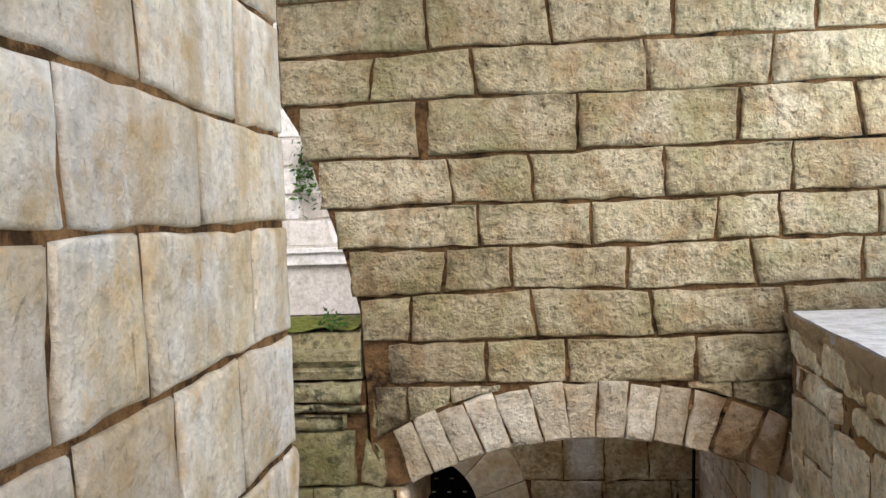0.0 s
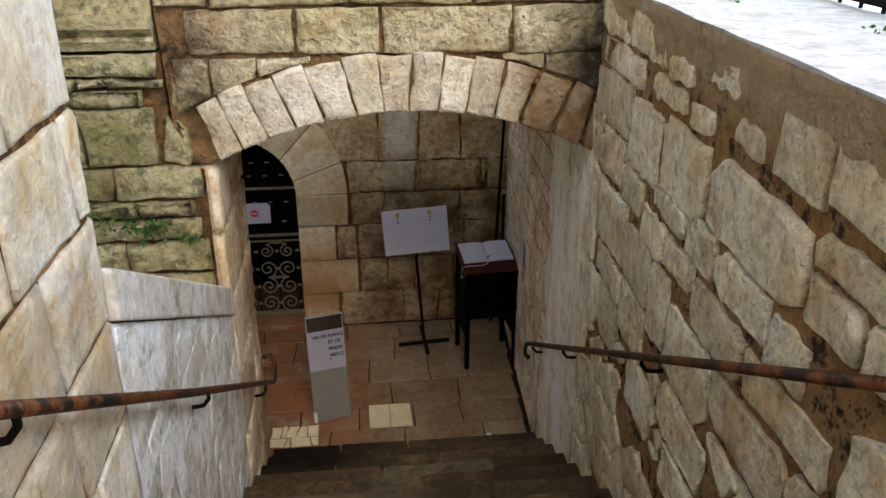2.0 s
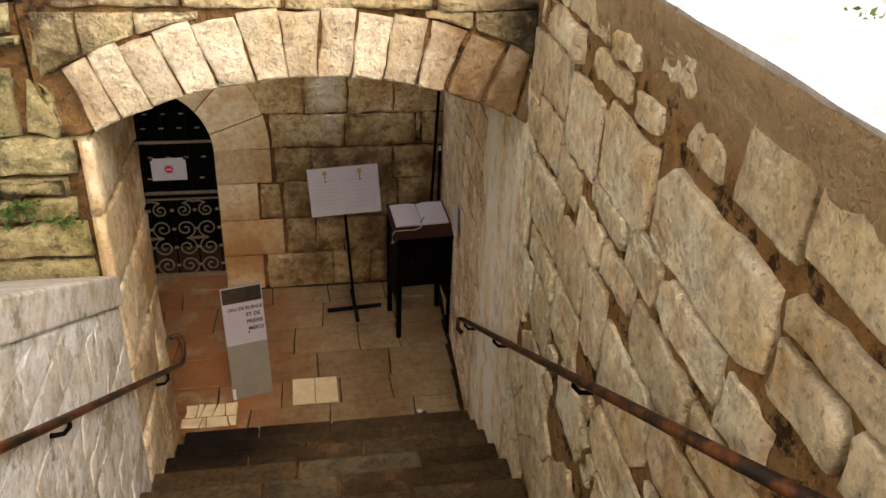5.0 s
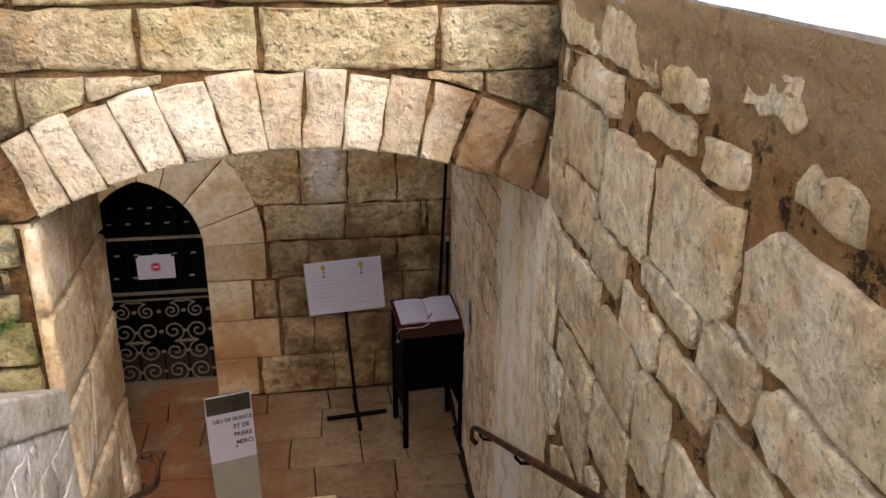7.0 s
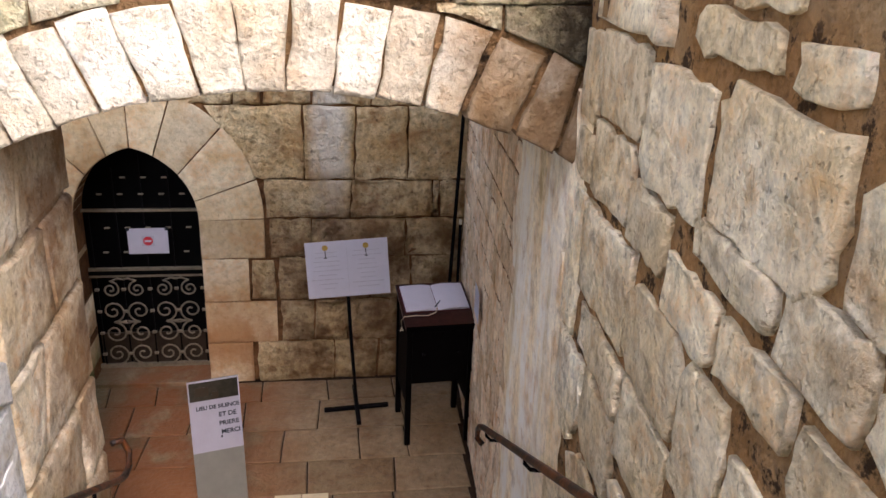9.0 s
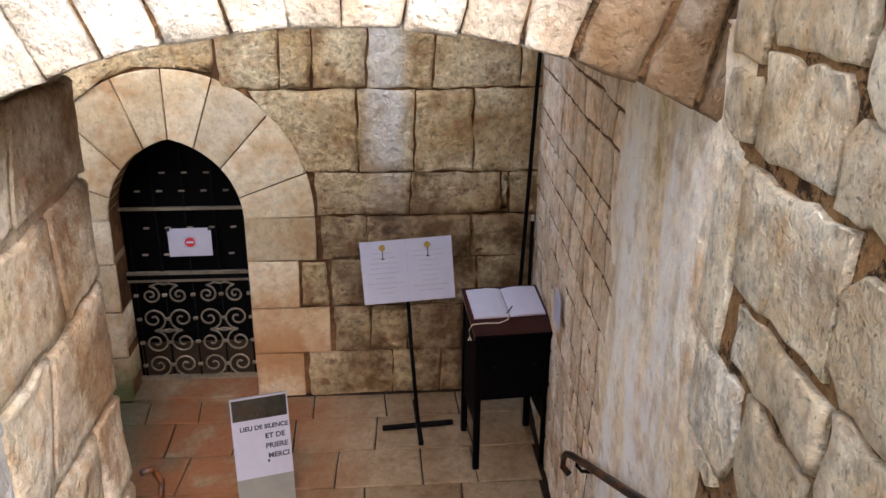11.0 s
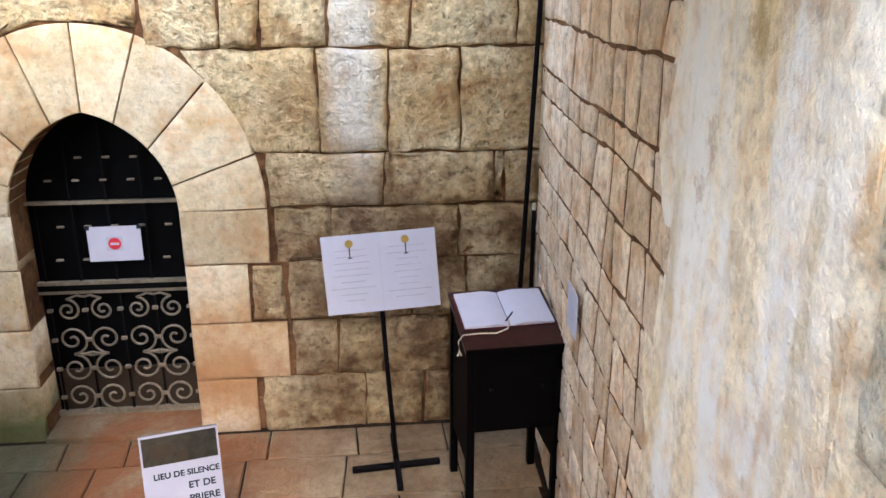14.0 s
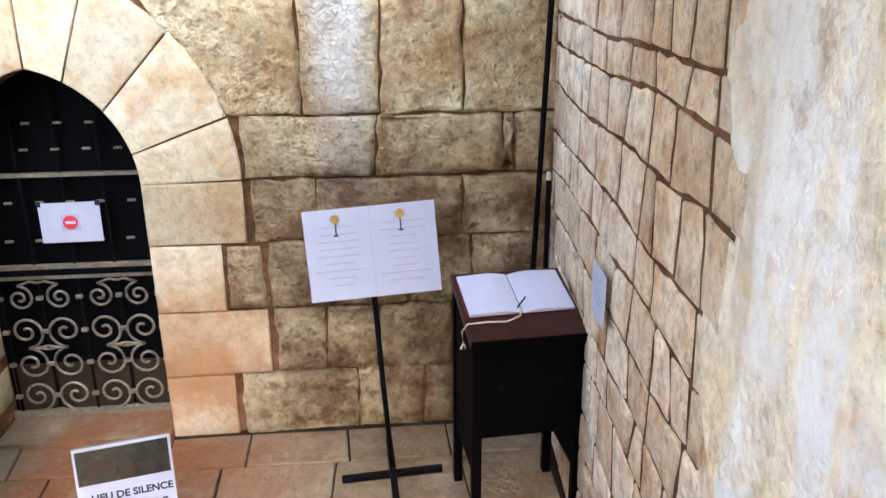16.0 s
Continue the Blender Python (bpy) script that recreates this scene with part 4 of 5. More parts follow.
F_FACE = face_matrix((0, 0, 0), (1, 0, 0), (0, 1, 0))


def right_poly(poly):
    return [(-y * RU, z) for y, z in poly][::-1]


# arch wall: courses from the arch upward
ARCH_ROWS = (
    (3.26, 3.49, (-0.06, 0.35, 0.98)), (3.49, 3.73, (-0.45, 0.19, 0.78, 1.42)), (3.73, 3.96, (-0.27, 0.06, 0.67, 1.27, 1.8)),
    (3.96, 4.18, (-0.07, 0.48, 1.1, 1.42, 1.84)), (4.18, 4.43, (-0.21, 0.2, 0.84, 1.46, 1.99)), (4.43, 4.71, (-0.38, -0.34, 0.43, 1.21, 1.78)),
    (4.71, 4.96, (-0.59, -0.07, 0.79, 1.38, 2.0)), (4.96, 5.24, (-0.3, 0.32, 0.9, 1.6)), (5.24, 5.5, (-0.5, 0.1, 0.7, 1.3, 1.9)), (5.5, 5.8, (-0.2, 0.5, 1.2, 1.8)), (5.8, 6.1, (-0.5, 0.3, 0.9, 1.6)))
for z0, z1, inner in ARCH_ROWS:
    zm = (z0 + z1) / 2
    end = right_edge(zm)
    for p in row_polys([left_edge(zm) + (0.12 if z0 < 3.3 else 0.0), *inner, end], z0, z1, 0.017, 0.024, 0.022):
        if p[1][0] - p[0][0] > 0.03:
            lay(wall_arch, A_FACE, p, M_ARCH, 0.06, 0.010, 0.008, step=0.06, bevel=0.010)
RING = (-0.47, -0.352, -0.223, -0.085, 0.06, 0.217, 0.355, 0.474, 0.617, 0.757, 0.90, 1.03, 1.205, 1.36, 1.46)
CROWN = (-0.56, -0.457, -0.334, -0.195, -0.038, 0.146, 0.317, 0.498, 0.652, 0.804, 0.96, 1.134, 1.311, 1.43, 1.50)


for i in range(len(RING) - 1):
    a, b, c, d = RING[i], RING[i + 1], CROWN[i + 1], CROWN[i]
    g = 0.003 if b < 1.0 else 0.011
    r = ARC_R + 0.29 + rnd.uniform(-0.02, 0.012)
    top = [arc(x, r) for x in (c, d)]
    p = [(a + g, arc(a)), (b - g, arc(b)), (c - g * 1.3, top[0]), (d + g * 1.3, top[1])]
    lay(wall_arch, A_FACE, p, M_VOUSSOIR, 0.5, 0.010, 0.007, "voussoir", bevel=0.007)
for xs in ((-0.64, -0.56, -0.48), (-0.47, -0.36, -0.26), (-0.25, -0.12, 0.0), (0.94, 1.05, 1.15), (1.16, 1.3, 1.47)):
    p = [(x, arc(x, ARC_R + 0.30)) for x in xs] + [(xs[-1], 3.252), (xs[0], 3.252)]
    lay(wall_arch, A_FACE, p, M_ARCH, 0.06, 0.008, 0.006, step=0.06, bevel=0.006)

for p in ([(-0.68, 3.03), (-0.59, 3.0), (-0.55, 3.1), (-0.66, 3.2)], [(-0.66, 2.80), (-0.60, 2.78), (-0.61, 2.92), (-0.67, 2.98)]):
    lay(wall_arch, A_FACE @ pose(0, 0, -0.02), p, M_MOSSY, 0.03, 0.01, 0.006)
# mossy wall
for z0, z1, joints in ((3.17, 3.28, (-2.4, -1.7, -1.2, -0.72)), (3.115, 3.165, (-2.4, -1.8, -1.1, -0.95, -0.70)), (3.03, 3.11, (-2.4, -1.5, -0.8)), (2.74, 3.03, (-2.4, -1.6, -1.12, -0.76)), (2.56, 2.73, (-2.4, -1.5, -1.0, -0.57)), (2.46, 2.55, (-2.4, -1.9, -1.3, -0.9, -0.62)), (2.34, 2.45, (-2.4, -1.7, -1.2, -0.85, -0.6)), (2.15, 2.33, (-2.4, -1.5, -1.0, -0.57)), (1.9, 2.14, (-2.4, -1.6, -1.1, -0.57))):
    for p in row_polys(list(joints), z0, z1, 0.009, 0.016, 0.03):
        lay(wall_mossy, A_FACE, p, M_MOSSY, 0.05, 0.016, 0.009)
lay(wall_mossy, A_FACE, [(-0.74, 2.76), (-0.62, 2.72), (-0.60, 2.80), (-0.70, 2.98)], M_MOSSY, 0.05, 0.01, 0.006)

# pillar wall
for z0, z1, joints in ((4.66, 4.95, (0.7, 1.25, 1.8)), (4.36, 4.66, (0.5, 0.95, 1.356, 1.85)), (4.11, 4.36, (0.2, 0.7, 1.10, 1.62)), (3.815, 4.11, (0.3, 0.7, 1.05, 1.34, 1.9)), (3.50, 3.815, (0.4, 0.75, 1.1, 1.45, 1.77)), (3.215, 3.50, (0.3, 0.8, 1.2, 1.65, 2.1)), (2.9, 3.215, (0.2, 0.7, 1.3, 1.8)), (2.6, 2.9, (0.6, 1.2, 1.8)), (2.3, 2.6, (0.8, 1.5, 1.9)), (1.95, 2.3, (1.0, 1.6, 2.0))):
    for p in row_polys([-0.6, *joints, PILLAR_END + 0.01], z0, z1, 0.015, 0.018, 0.018):
        lay(wall_pillar, L_FACE, p, M_PILLAR, 0.04, 0.005, 0.006, bevel=0.009)

# low wall: small pale rubble, then its coping
levels = (2.95, 2.78, 2.6, 2.44, 2.25, 2.09, 1.9, 1.72, 1.53, 1.3, 1.1, 0.88, 0.66, 0.4)
for z1, z0 in zip(levels, levels[1:]):
    for p in row_polys(course(PILLAR_END + 0.02, ARCH_Y, 0.2, 0.6), z0, z1, 0.010, 0.08, 0.05):
        p = clip(p, 0.525, 1.0, 3.004 - 0.185 + 0.525 * 2.30)
        if len(p) < 3:
            continue
        cy, cz = sum(q[0] for q in p) / len(p), sum(q[1] for q in p) / len(p)
        if cz > stair_height(cy) - 0.1 and max(q[1] for q in p) - min(q[1] for q in p) > 0.04:
            lay(wall_low, L_FACE, p, M_PALE, 0.04, rnd.choice((0.001, 0.002, 0.004)), 0.014, step=0.05, bevel=0.004)
# old whitewash that hides most of its joints
bm = bmesh.new()
sheet = []
for y in np.arange(PILLAR_END, ARCH_Y + 0.01, 0.03):
    col = []
    for f in np.linspace(0, 1, 66):
        z = 0.3 + (cope(y) - 0.17 - 0.3) * f
        out = 0.009 * noise.noise((y * 3.7, z * 4.1, 7.0)) + 0.003 * noise.noise((y * 17, z * 17, 3.0))
        col.append(bm.verts.new((PILLAR_X - 0.001 + out, y, z)))
    sheet.append(col)
for a, b in zip(sheet, sheet[1:]):
    for k in range(len(a) - 1):
        bm.faces.new((a[k], b[k], b[k + 1], a[k + 1]))
part("whitewash", bm, M_PALE, wall_low, "flaking grey-white whitewash", smooth=True)
for a, b in ((PILLAR_END + 0.01, 2.33), (2.34, ARCH_Y - 0.01)):
    slab = prism([(a, cope(a) - 0.165), (b, cope(b) - 0.165), (b, cope(b)), (a, cope(a))], "x", -0.98, -0.475)
    bmesh.ops.bevel(slab, geom=slab.edges[:], offset=0.012, segments=2, affect="EDGES", profile=0.5)
    part("coping_stone", slab, M_PALE, wall_low)

# jamb under the arch: a few large plastered blocks
for z0, z1, joints in ((2.35, 2.71, (4.13, 4.5, 5.06)), (1.95, 2.34, (4.13, 4.72, 5.06)), (1.5, 1.94, (4.13, 4.45, 5.06)), (1.05, 1.49, (4.13, 4.8, 5.06)), (0.6, 1.04, (4.13, 4.6, 5.06)), (0.15, 0.59, (4.3, 4.75, 5.06))):
    for p in row_polys(list(joints), z0, z1, 0.016, 0.05, 0.07):
        lay(wall_reveal, L_FACE, p, M_REVEAL, 0.04, 0.012, 0.012)

# right wall: rubble along the stairs, each stone as (near end, far end, foot, head) along the wall
RUBBLE_HIGH = (
    (3.32, 3.98, 3.235, 3.36), (3.56, 4.05, 3.385, 3.53), (3.07, 3.51, 3.37, 3.55), (2.80, 3.17, 3.26, 3.345), (2.76, 3.01, 3.365, 3.44), (2.55, 2.73, 3.25, 3.335),
    (2.37, 2.58, 3.43, 3.52), (2.16, 2.34, 3.30, 3.37), (1.80, 2.07, 3.285, 3.485), (1.49, 1.78, 3.31, 3.475), (1.28, 1.47, 3.285, 3.455), (0.92, 1.24, 3.28, 3.46), (0.5, 0.88, 3.3, 3.47), (0.1, 0.46, 3.28, 3.45))
RUBBLE_BROAD = (
    (3.88, 4.07, 2.74, 2.885), (3.46, 3.865, 2.985, 3.21), (3.885, 4.08, 2.92, 3.2), (3.035, 3.425, 2.905, 3.20), (2.53, 2.985, 2.955, 3.225), (1.82, 2.485, 2.995, 3.235),
    (1.41, 1.79, 3.165, 3.25), (1.545, 1.79, 3.015, 3.145), (1.36, 1.515, 3.025, 3.14), (2.38, 2.63, 2.825, 2.975), (2.66, 3.02, 2.85, 2.935), (3.49, 3.85, 2.735, 2.955),
    (3.18, 3.47, 2.725, 2.885), (2.86, 3.16, 2.665, 2.82), (2.545, 2.84, 2.685, 2.81), (1.965, 2.35, 2.82, 2.965), (1.73, 1.945, 2.80, 2.965), (2.07, 2.51, 2.615, 2.79), (1.56, 2.04, 2.645, 2.78))
RUBBLE_LOW = (
    (3.40, 3.885, 2.405, 2.70), (2.99, 3.385, 2.41, 2.65), (3.36, 3.82, 2.215, 2.375), (3.91, 4.08, 2.2, 2.7), (2.74, 2.97, 2.33, 2.64), (3.74, 4.07, 1.90, 2.18),
    (2.80, 3.14, 1.88, 2.11), (1.73, 2.24, 2.42, 2.6), (1.53, 1.70, 2.52, 2.62), (3.38, 3.70, 1.93, 2.19), (2.2, 2.6, 1.84, 2.03), (2.27, 2.71, 2.3, 2.58), (2.24, 2.70, 2.06, 2.27), (2.99, 3.34, 2.14, 2.385))
BEDDED = RUBBLE_HIGH + RUBBLE_BROAD + RUBBLE_LOW


def clear_of(p, gap):
    """Whether an outline stays off the bedded stones."""
    y0, y1, z0, z1 = min(q[0] for q in p), max(q[0] for q in p), min(q[1] for q in p), max(q[1] for q in p)
    return not any(y0 < b + gap and y1 > a - gap and z0 < d + gap and z1 > c - gap for a, b, c, d in BEDDED)


def knapped(a, b, c, d, jut):
    """A rough four to six sided outline inside a rectangle."""
    out = []
    for (x, z), (sx, sz) in zip(((a, c), (b, c), (b, d), (a, d)), ((1, 1), (-1, 1), (-1, -1), (1, -1))):
        if rnd.random() < 0.28:
            f, g = rnd.uniform(0.08, 0.2), rnd.uniform(0.12, 0.35)
            p, q = (x + sx * f * (b - a), z), (x, z + sz * g * (d - c))
            out += [p, q] if (sx > 0) != (sz > 0) else [q, p]
        else:
            out.append((x + sx * rnd.uniform(0, jut), z + sz * rnd.uniform(0, jut)))
    return out


def in_wall(p, bulge=0.006):
    lay(wall_right, R_FACE, right_poly(p), M_RUBBLE, 0.05, bulge, 0.011, step=0.045, bevel=0.004)


for a, b, c, d in BEDDED:
    in_wall(knapped(a - 0.008, b + 0.008, c - 0.008, d + 0.008, 0.02), rnd.uniform(0.003, 0.009))
for low, high in ((0.15, 2.36), (2.36, 3.26)):
    for p in random_rubble(-0.8, 4.09 if low < 1 else 1.5, low, high, 0.30, 0.19, 0.006):
        cy, cz = sum(q[0] for q in p) / len(p), sum(q[1] for q in p) / len(p)
        if cz > stair_height(cy) - 0.08 and len(p) > 2 and clear_of(p, -0.01):
            in_wall(p)
# small packing stones in the wide joints
packed = []
for _ in range(700):
    y, z, w, h = rnd.uniform(-0.4, 4.05), rnd.uniform(1.85, 3.40), rnd.uniform(0.04, 0.11), rnd.uniform(0.02, 0.05)
    p = [(y + w * math.cos(a) * rnd.uniform(0.75, 1.1), z + h * math.sin(a) * rnd.uniform(0.75, 1.1)) for a in (0.3, 1.2, 2.2, 3.3, 4.3, 5.4)]
    if z > stair_height(y) and clear_of(p, 0.002) and (y > 1.55 or z > 3.24) and all(abs(y - u) > w + s or abs(z - v) > h + t for u, v, s, t in packed):
        packed.append((y, z, w, h))
        in_wall(p, 0.003)
# flush mortar pointed over the joints, thicker under the ledge
bm = bmesh.new()
sheet = []
for y in np.arange(-0.8, 4.13, 0.03):
    col = []
    for z in np.linspace(0.0, 3.597, 124):
        out = 0.010 * noise.noise((y * 3.1, z * 3.7, 2.0)) + 0.007 * noise.noise((y * 13, z * 13, 5.0)) + 0.019 * min(1.0, max(0.0, (z - 3.38) / 0.1)) + 0.016 * min(1.0, max(0.0, (z - 3.52) / 0.03))
        col.append(bm.verts.new((right_x(y) + 0.0165 - out, y, z)))
    sheet.append(col)
for a, b in zip(sheet, sheet[1:]):
    for k in range(len(a) - 1):
        bm.faces.new((a[k], b[k], b[k + 1], a[k + 1]))
part("mortar", bm, M_MORTAR_WALL, wall_right, "ochre mortar smeared over the joints", smooth=True)
# large smooth blocks at the arch, bedded in lime plaster
part("plaster", prism([(right_x(4.12) + 0.004, 4.12), (right_x(5.06) + 0.004, 5.06), (right_x(5.06) + 0.05, 5.06), (right_x(4.12) + 0.05, 4.12)], "z", 0.0, 3.0), M_MORTAR_WALL, wall_right)
for z0, z1, joints in ((2.72, 3.0, (4.11, 4.5, 5.0)), (2.42, 2.71, (4.11, 4.24, 4.45, 4.78, 5.08)), (2.12, 2.41, (4.11, 4.4, 4.7, 4.95)), (1.81, 2.11, (4.11, 4.3, 4.56, 5.1)), (1.45, 1.80, (4.11, 4.31, 4.75, 5.1)), (1.1, 1.44, (4.11, 4.5, 5.1)), (0.75, 1.09, (4.11, 4.6, 5.1)), (0.4, 0.74, (4.11, 4.4, 5.1)), (0.05, 0.39, (4.11, 4.7, 5.1))):
    for p in row_polys(list(joints), z0, z1, 0.005, 0.02, 0.04):
        if z1 > stair_height(p[0][0] + 0.2):
            lay(wall_right, R_FACE, right_poly(p), M_BLOCK, 0.05, 0.002, 0.008, bevel=0.002)
# lime plaster run over those blocks
bm = bmesh.new()
sheet = []
for y in np.arange(3.94, 5.24, 0.03):
    col = []
    for z in np.arange(0.0, 3.0, 0.035):
        edge = min(1.0, max(0.0, (5.22 - y + 0.12 * noise.noise((z * 3, 0.0, 4.0))) / 0.12), max(0.0, (y - 3.96 + 0.1 * noise.noise((z * 4, 2.0, 6.0))) / 0.2))
        out = 0.006 * noise.noise((y * 3.4, z * 2.2, 9.0)) + 0.004 * noise.noise((y * 14, z * 11, 1.0)) + 0.0045 - 0.02 * (1 - edge)
        col.append(bm.verts.new((right_x(y) - out, y, z)))
    sheet.append(col)
for a, b in zip(sheet, sheet[1:]):
    for k in range(len(a) - 1):
        bm.faces.new((a[k], b[k], b[k + 1], a[k + 1]))
part("lime_plaster", bm, M_BLOCK, wall_right, "streaked white lime plaster", smooth=True)
part("mortar", prism([(right_x(5.0) + 0.006, 5.0), (right_x(7.42) + 0.006, 7.42), (right_x(7.42) + 0.045, 7.42), (right_x(5.0) + 0.045, 5.0)], "z", -0.1, 3.05), M_MORTAR, wall_right, "rusty brown mortar")
# small coursed stones in the chamber
levels = (3.2, 2.98, 2.78, 2.56, 2.39, 2.13, 2.0, 1.8, 1.58, 1.4, 1.2, 1.0, 0.82, 0.6, 0.42, 0.22, 0.0)
for z1, z0 in zip(levels, levels[1:]):
    for p in row_polys([4.98 + 0.12 * rnd.random(), *course(5.25, BACK_Y, 0.25, 0.5)], z0, z1, 0.014, 0.034, 0.03):
        p = [(p[0][0] + 0.008, p[0][1]), (p[1][0] - 0.008, p[1][1]), (p[2][0] - 0.008, p[2][1]), (p[3][0] + 0.008, p[3][1])]
        lay(wall_right, R_FACE, right_poly(p), M_ASHLAR, 0.05, rnd.uniform(0.002, 0.008), 0.007, bevel=0.006)

# end wall
for z0, z1, joints in ((-0.05, 0.33, (0.02, 0.63, 0.98, 1.3, 1.66)), (0.33, 0.69, (0.22, 0.47, 0.76, 1.15, 1.66)), (0.69, 1.05, (0.21, 0.5, 0.9, 1.25, 1.66)), (1.05, 1.37, (0.15, 0.47, 1.2, 1.66)), (1.37, 1.68, (0.13, 0.78, 1.38, 1.45, 1.66)), (1.68, 2.24, (0.06, 0.42, 0.80, 1.19, 1.66)), (2.24, 2.75, (-0.45, -0.06, 0.15, 0.5, 0.93, 1.5, 1.66)), (2.75, 2.97, (-1.6, -1.0, -0.4, 0.2, 0.8, 1.3, 1.66))):
    for p in row_polys(list(joints), z0, z1, 0.011, 0.016, 0.016):
        if z0 > 1.3 and z0 < 2.2 and p[0][0] < 0.3:
            s = 0.945 * math.sqrt(max(0.02, 1 - ((z1 - 1.45) / 0.945) ** 2)) if z1 < 2.35 else 0.1
            p = [p[0], p[1], p[2], (max(DOOR_X + s + 0.02, -0.3), p[3][1])]
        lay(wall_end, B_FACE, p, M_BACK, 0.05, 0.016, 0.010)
lay(wall_end, B_FACE, [(0.0, 0.71), (0.19, 0.70), (0.18, 1.03), (0.02, 1.03)], M_BACK, 0.05, 0.012, 0.008)
for z0, z1 in ((-0.05, 0.35), (0.35, 0.7), (0.7, 1.1), (1.1, 1.5), (1.5, 1.9), (1.9, 2.3), (2.3, 2.74)):
    for p in row_polys([-3.15, -2.6, -2.1, -1.78 if z0 < 2.2 else -1.5], z0, z1, 0.012, 0.012, 0.012):
        if 1.2 < z0 < 2.2 and p[1][0] > -2.0:
            p = [p[0]] + [(DOOR_X - 0.02 - 0.93 * math.sqrt(max(0.12, 1 - ((z - 1.43) / 0.95) ** 2)), z) for z in (p[1][1], (p[1][1] + p[2][1]) / 2, p[2][1])] + [p[3]]
        lay(wall_end, B_FACE, p, M_BACK, 0.05, 0.012, 0.010)
lay(wall_end, B_FACE, [(-1.46, 2.31), (-1.42, 2.12), (-1.2, 2.29), (-0.95, 2.385), (-0.62, 2.385), (-0.47, 2.35), (-0.46, 2.74), (-1.49, 2.74)], M_BACK, 0.05, 0.012, 0.010)
# doorway: jamb stones and wedge stones
for z0, z1, r, l in ((-0.05, 0.33, 0.0, -1.78), (0.33, 0.69, 0.2, -1.62), (0.69, 1.05, 0.0, -1.76), (1.05, 1.37, 0.13, -1.76)):
    for a, b in ((DOOR_X + 0.445, r - 0.012), (l, DOOR_X - 0.445)):
        lay(wall_end, B_FACE, [(a, z0 + 0.004), (b, z0 + 0.004), (b, z1 - 0.004), (a, z1 - 0.004)], M_SURROUND, 0.24, 0.004, 0.002, "jamb_stone", 0.2, 0.005)
ANGLES = [0, 18, 45, 70, 90, 110, 135, 160, 180]


def door_out(a):
    return DOOR_X + 0.92 * math.cos(a), 1.43 + 0.94 * math.sin(a) - 0.06 * (1 - abs(math.sin(a)))


for a, b in zip(ANGLES, ANGLES[1:]):
    a, b = radians(a) + 0.006, radians(b) - 0.006
    n = 4
    inner = [door_in(a + (b - a) * i / n) for i in range(n + 1)]
    outer = [door_out(a + (b - a) * i / n) for i in range(n + 1)]
    lay(wall_end, B_FACE, (outer + inner[::-1]), M_SURROUND, 0.24, 0.004, 0.001, "voussoir", 0.5, 0.004)

# steps: two to four worn slabs each
M_GRIT = stone_material("dark_gritty_slab", (0.13, 0.11, 0.07), (0.06, 0.05, 0.03), (0.05, 0.04, 0.03), 0.6, 0.9, 0.012, None, 90)
for k in range(1, STEPS + 1):
    y1 = nosing(k)
    y0 = nosing(k + 1) - 0.02 if k < STEPS else y1 - 0.42
    zt = STEP_RISE * k
    xs = [-0.5] + [x + rnd.uniform(-0.12, 0.12) for x in ((0.1, 0.55) if k % 2 else (0.3, 0.9))] + [right_x(y1) - 0.005]
    for i, (a, b) in enumerate(zip(xs, xs[1:])):
        bm = bmesh.new()
        box(bm, a + 0.004, b - 0.004, y0, y1, zt - STEP_RISE + 0.004, zt - rnd.uniform(0, 0.008), bevel=0.014)
        for v in bm.verts:
            v.co.y += 0.012 * noise.noise((v.co.x * 3, k, 0))
            v.co.z += 0.008 * noise.noise((v.co.x * 3, v.co.y * 3, k))
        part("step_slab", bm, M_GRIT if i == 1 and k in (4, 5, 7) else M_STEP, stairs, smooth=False)
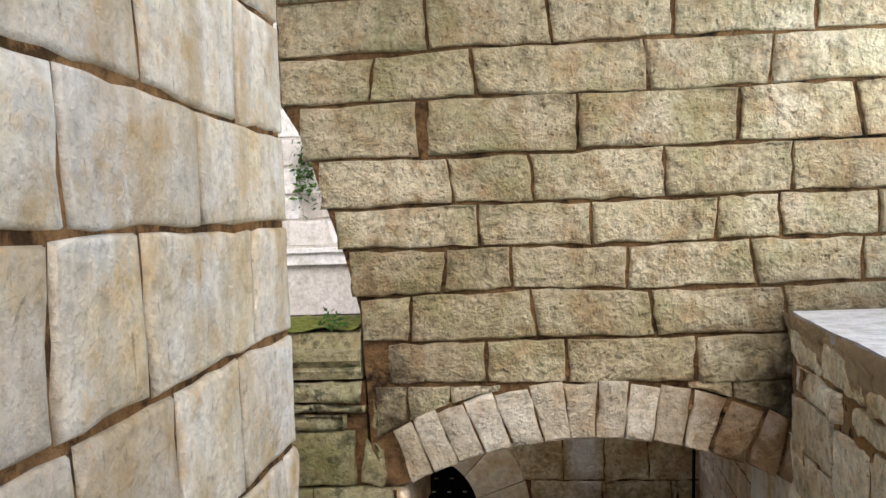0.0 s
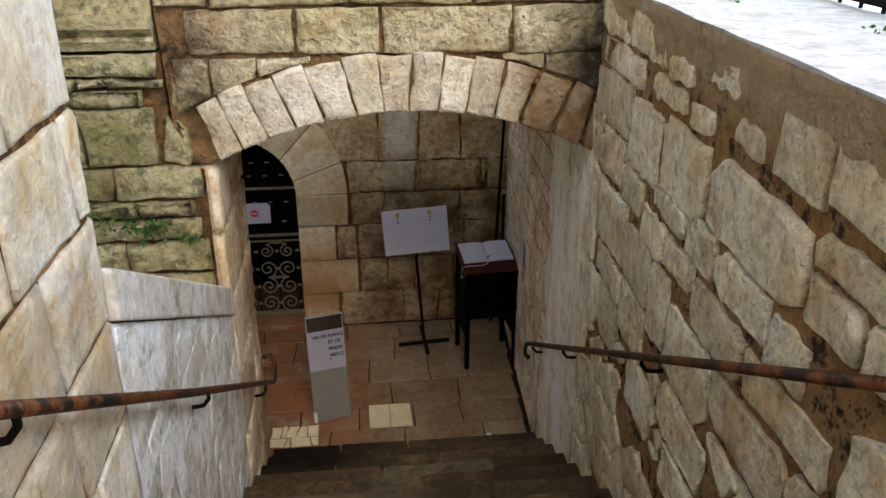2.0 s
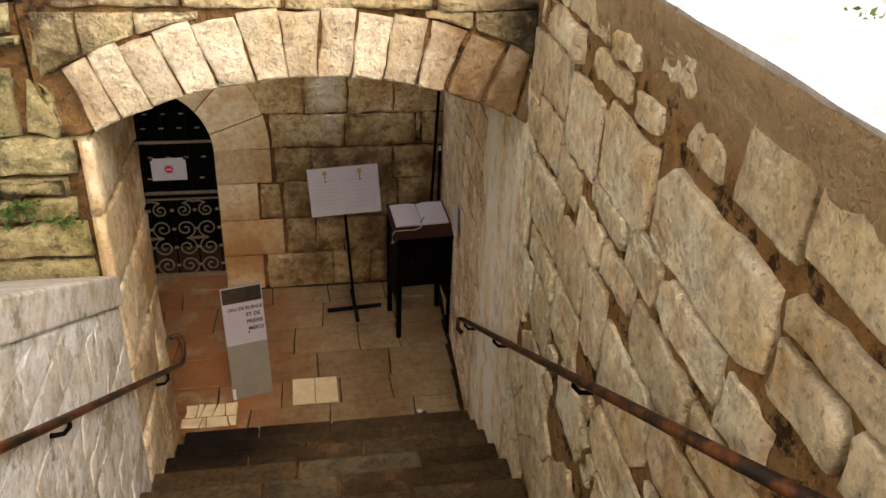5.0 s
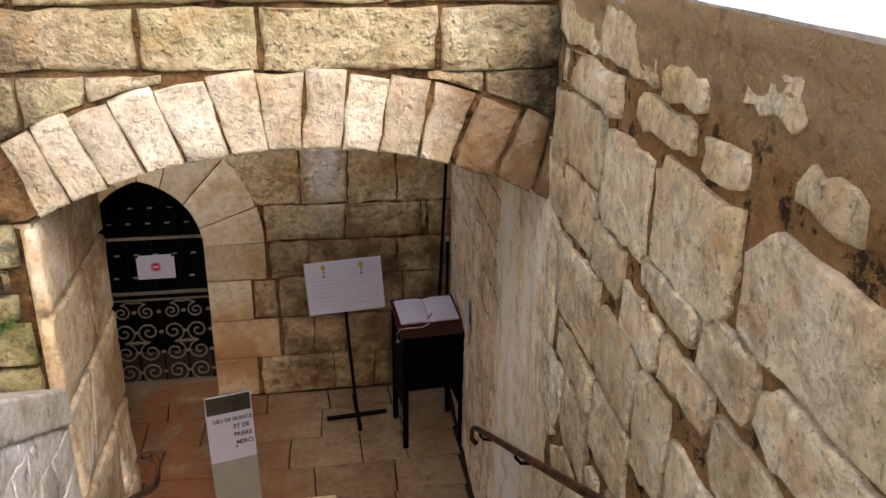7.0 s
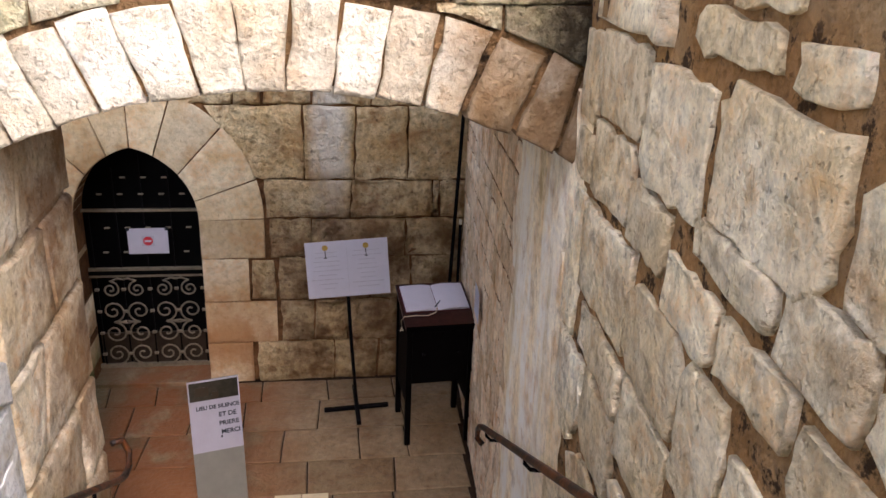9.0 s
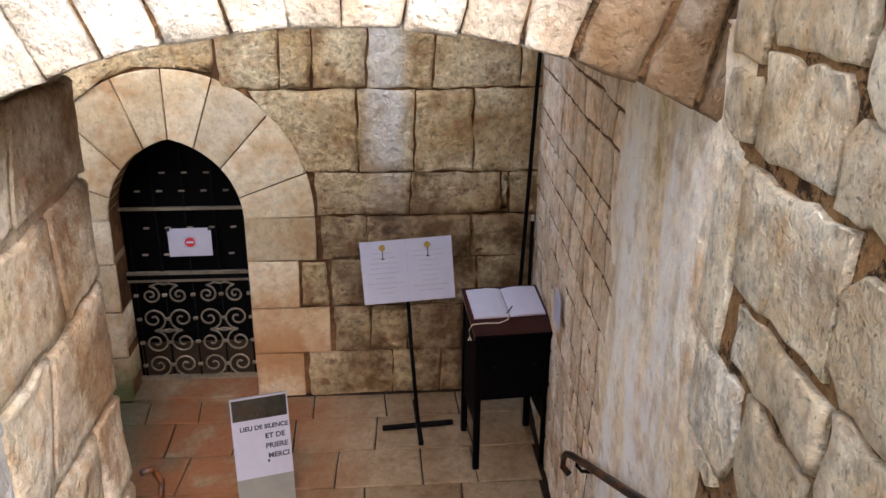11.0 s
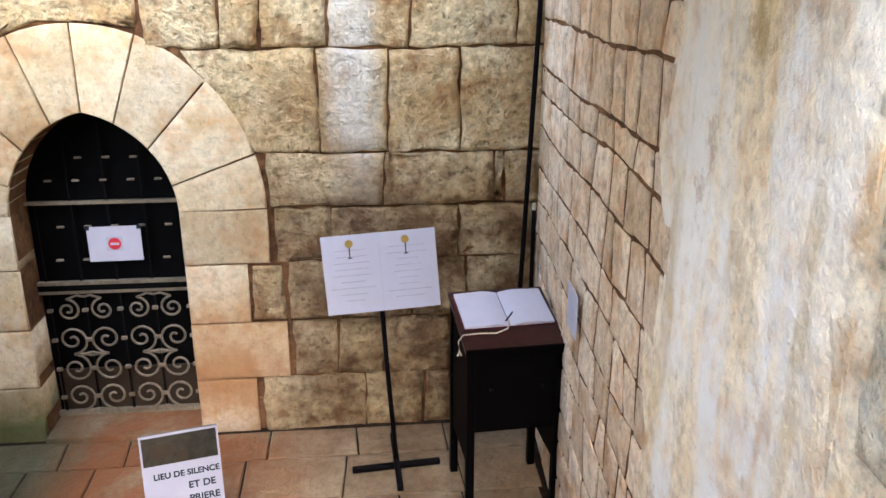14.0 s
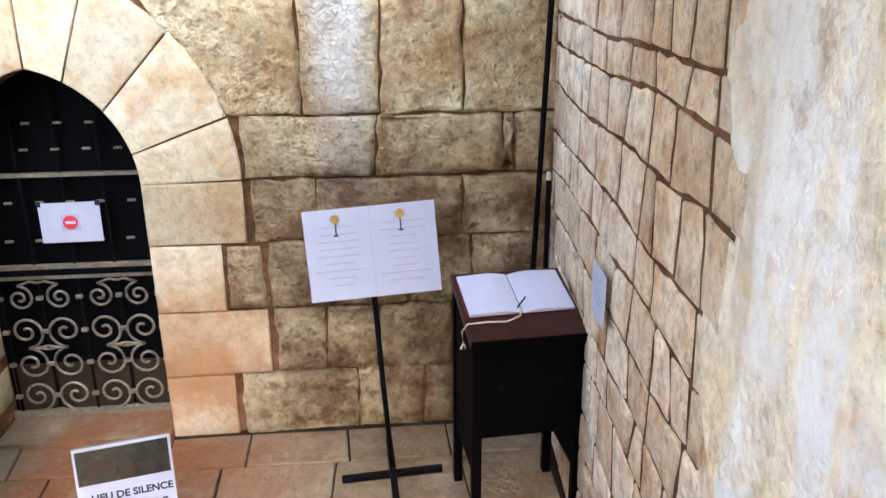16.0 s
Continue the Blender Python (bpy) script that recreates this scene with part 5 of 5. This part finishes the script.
# landing slabs
for i, y in enumerate(np.arange(-1.6, 0.7, 0.45)):
    for p in row_polys([-0.5, *[x + 0.2 * (i % 2) for x in (0.05, 0.55)], 1.18], y, min(y + 0.45, nosing(STEPS) - 0.43), 0.012, 0.0, 0.01):
        if p[2][1] - p[0][1] > 0.1:
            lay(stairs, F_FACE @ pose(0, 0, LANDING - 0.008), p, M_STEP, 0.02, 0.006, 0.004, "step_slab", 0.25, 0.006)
# uneven stones at the foot
y = nosing(1) + 0.01
while y < 5.36:
    for p in row_polys(course(-0.8, right_x(y) - 0.03, 0.24, 0.5), y, y + 0.12, 0.014, 0.03, 0.03):
        zz = -0.10 + 0.07 * min(1.0, max(0.0, (p[0][0] + 0.25) / 0.7)) + rnd.uniform(-0.012, 0.012)
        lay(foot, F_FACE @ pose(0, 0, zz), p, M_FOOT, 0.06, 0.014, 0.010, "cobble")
    y += 0.12
# chamber floor slabs
for i, (y0, y1) in enumerate(((5.37, 5.62), (5.62, 5.93), (5.93, 6.3), (6.3, 6.68), (6.68, 7.08), (7.08, 7.375))):
    joints = [-3.1, -2.6, -2.1, -1.6] + course(-1.25 + 0.15 * (i % 2), right_x(y0) - 0.02, 0.5, 0.3)
    for p in row_polys(joints, y0, y1, 0.011, 0.012, 0.02):
        lay(floor, F_FACE @ pose(0, 0, -0.006), p, M_FLOOR, 0.03, 0.002, 0.003, "floor_slab", 0.2, 0.004)
tiles = thing("floor_tiles", 0.40, 5.765, 0.0, "pair of pale cream tiles laid in the floor", "tiles")
for a, b in ((-0.172, -0.003), (0.003, 0.172)):
    part("tile", boxes((a, b, -0.155, 0.155, 0.0, 0.014), bevel=0.003), M_TILE, tiles)
patch = thing("broken_tiles", -0.39, 5.58, 0.0, "pale broken crazy-paved tiles at the floor's edge", "tiles")
for j, (y0, y1) in enumerate(((-0.13, -0.02), (-0.02, 0.12))):
    for p in row_polys(course(-0.19 + 0.02 * j, 0.21, 0.1, 0.5), y0, y1, 0.010, 0.02, 0.03):
        me, a, b = stone_mesh(p, 0.004, 0.010, 0.006, 0.06, 0.004)
        me.materials.append(M_TILE)
        ob = new("tile", me)
        ob.parent = patch
        ob.matrix_local = pose(a, b, 0.006)
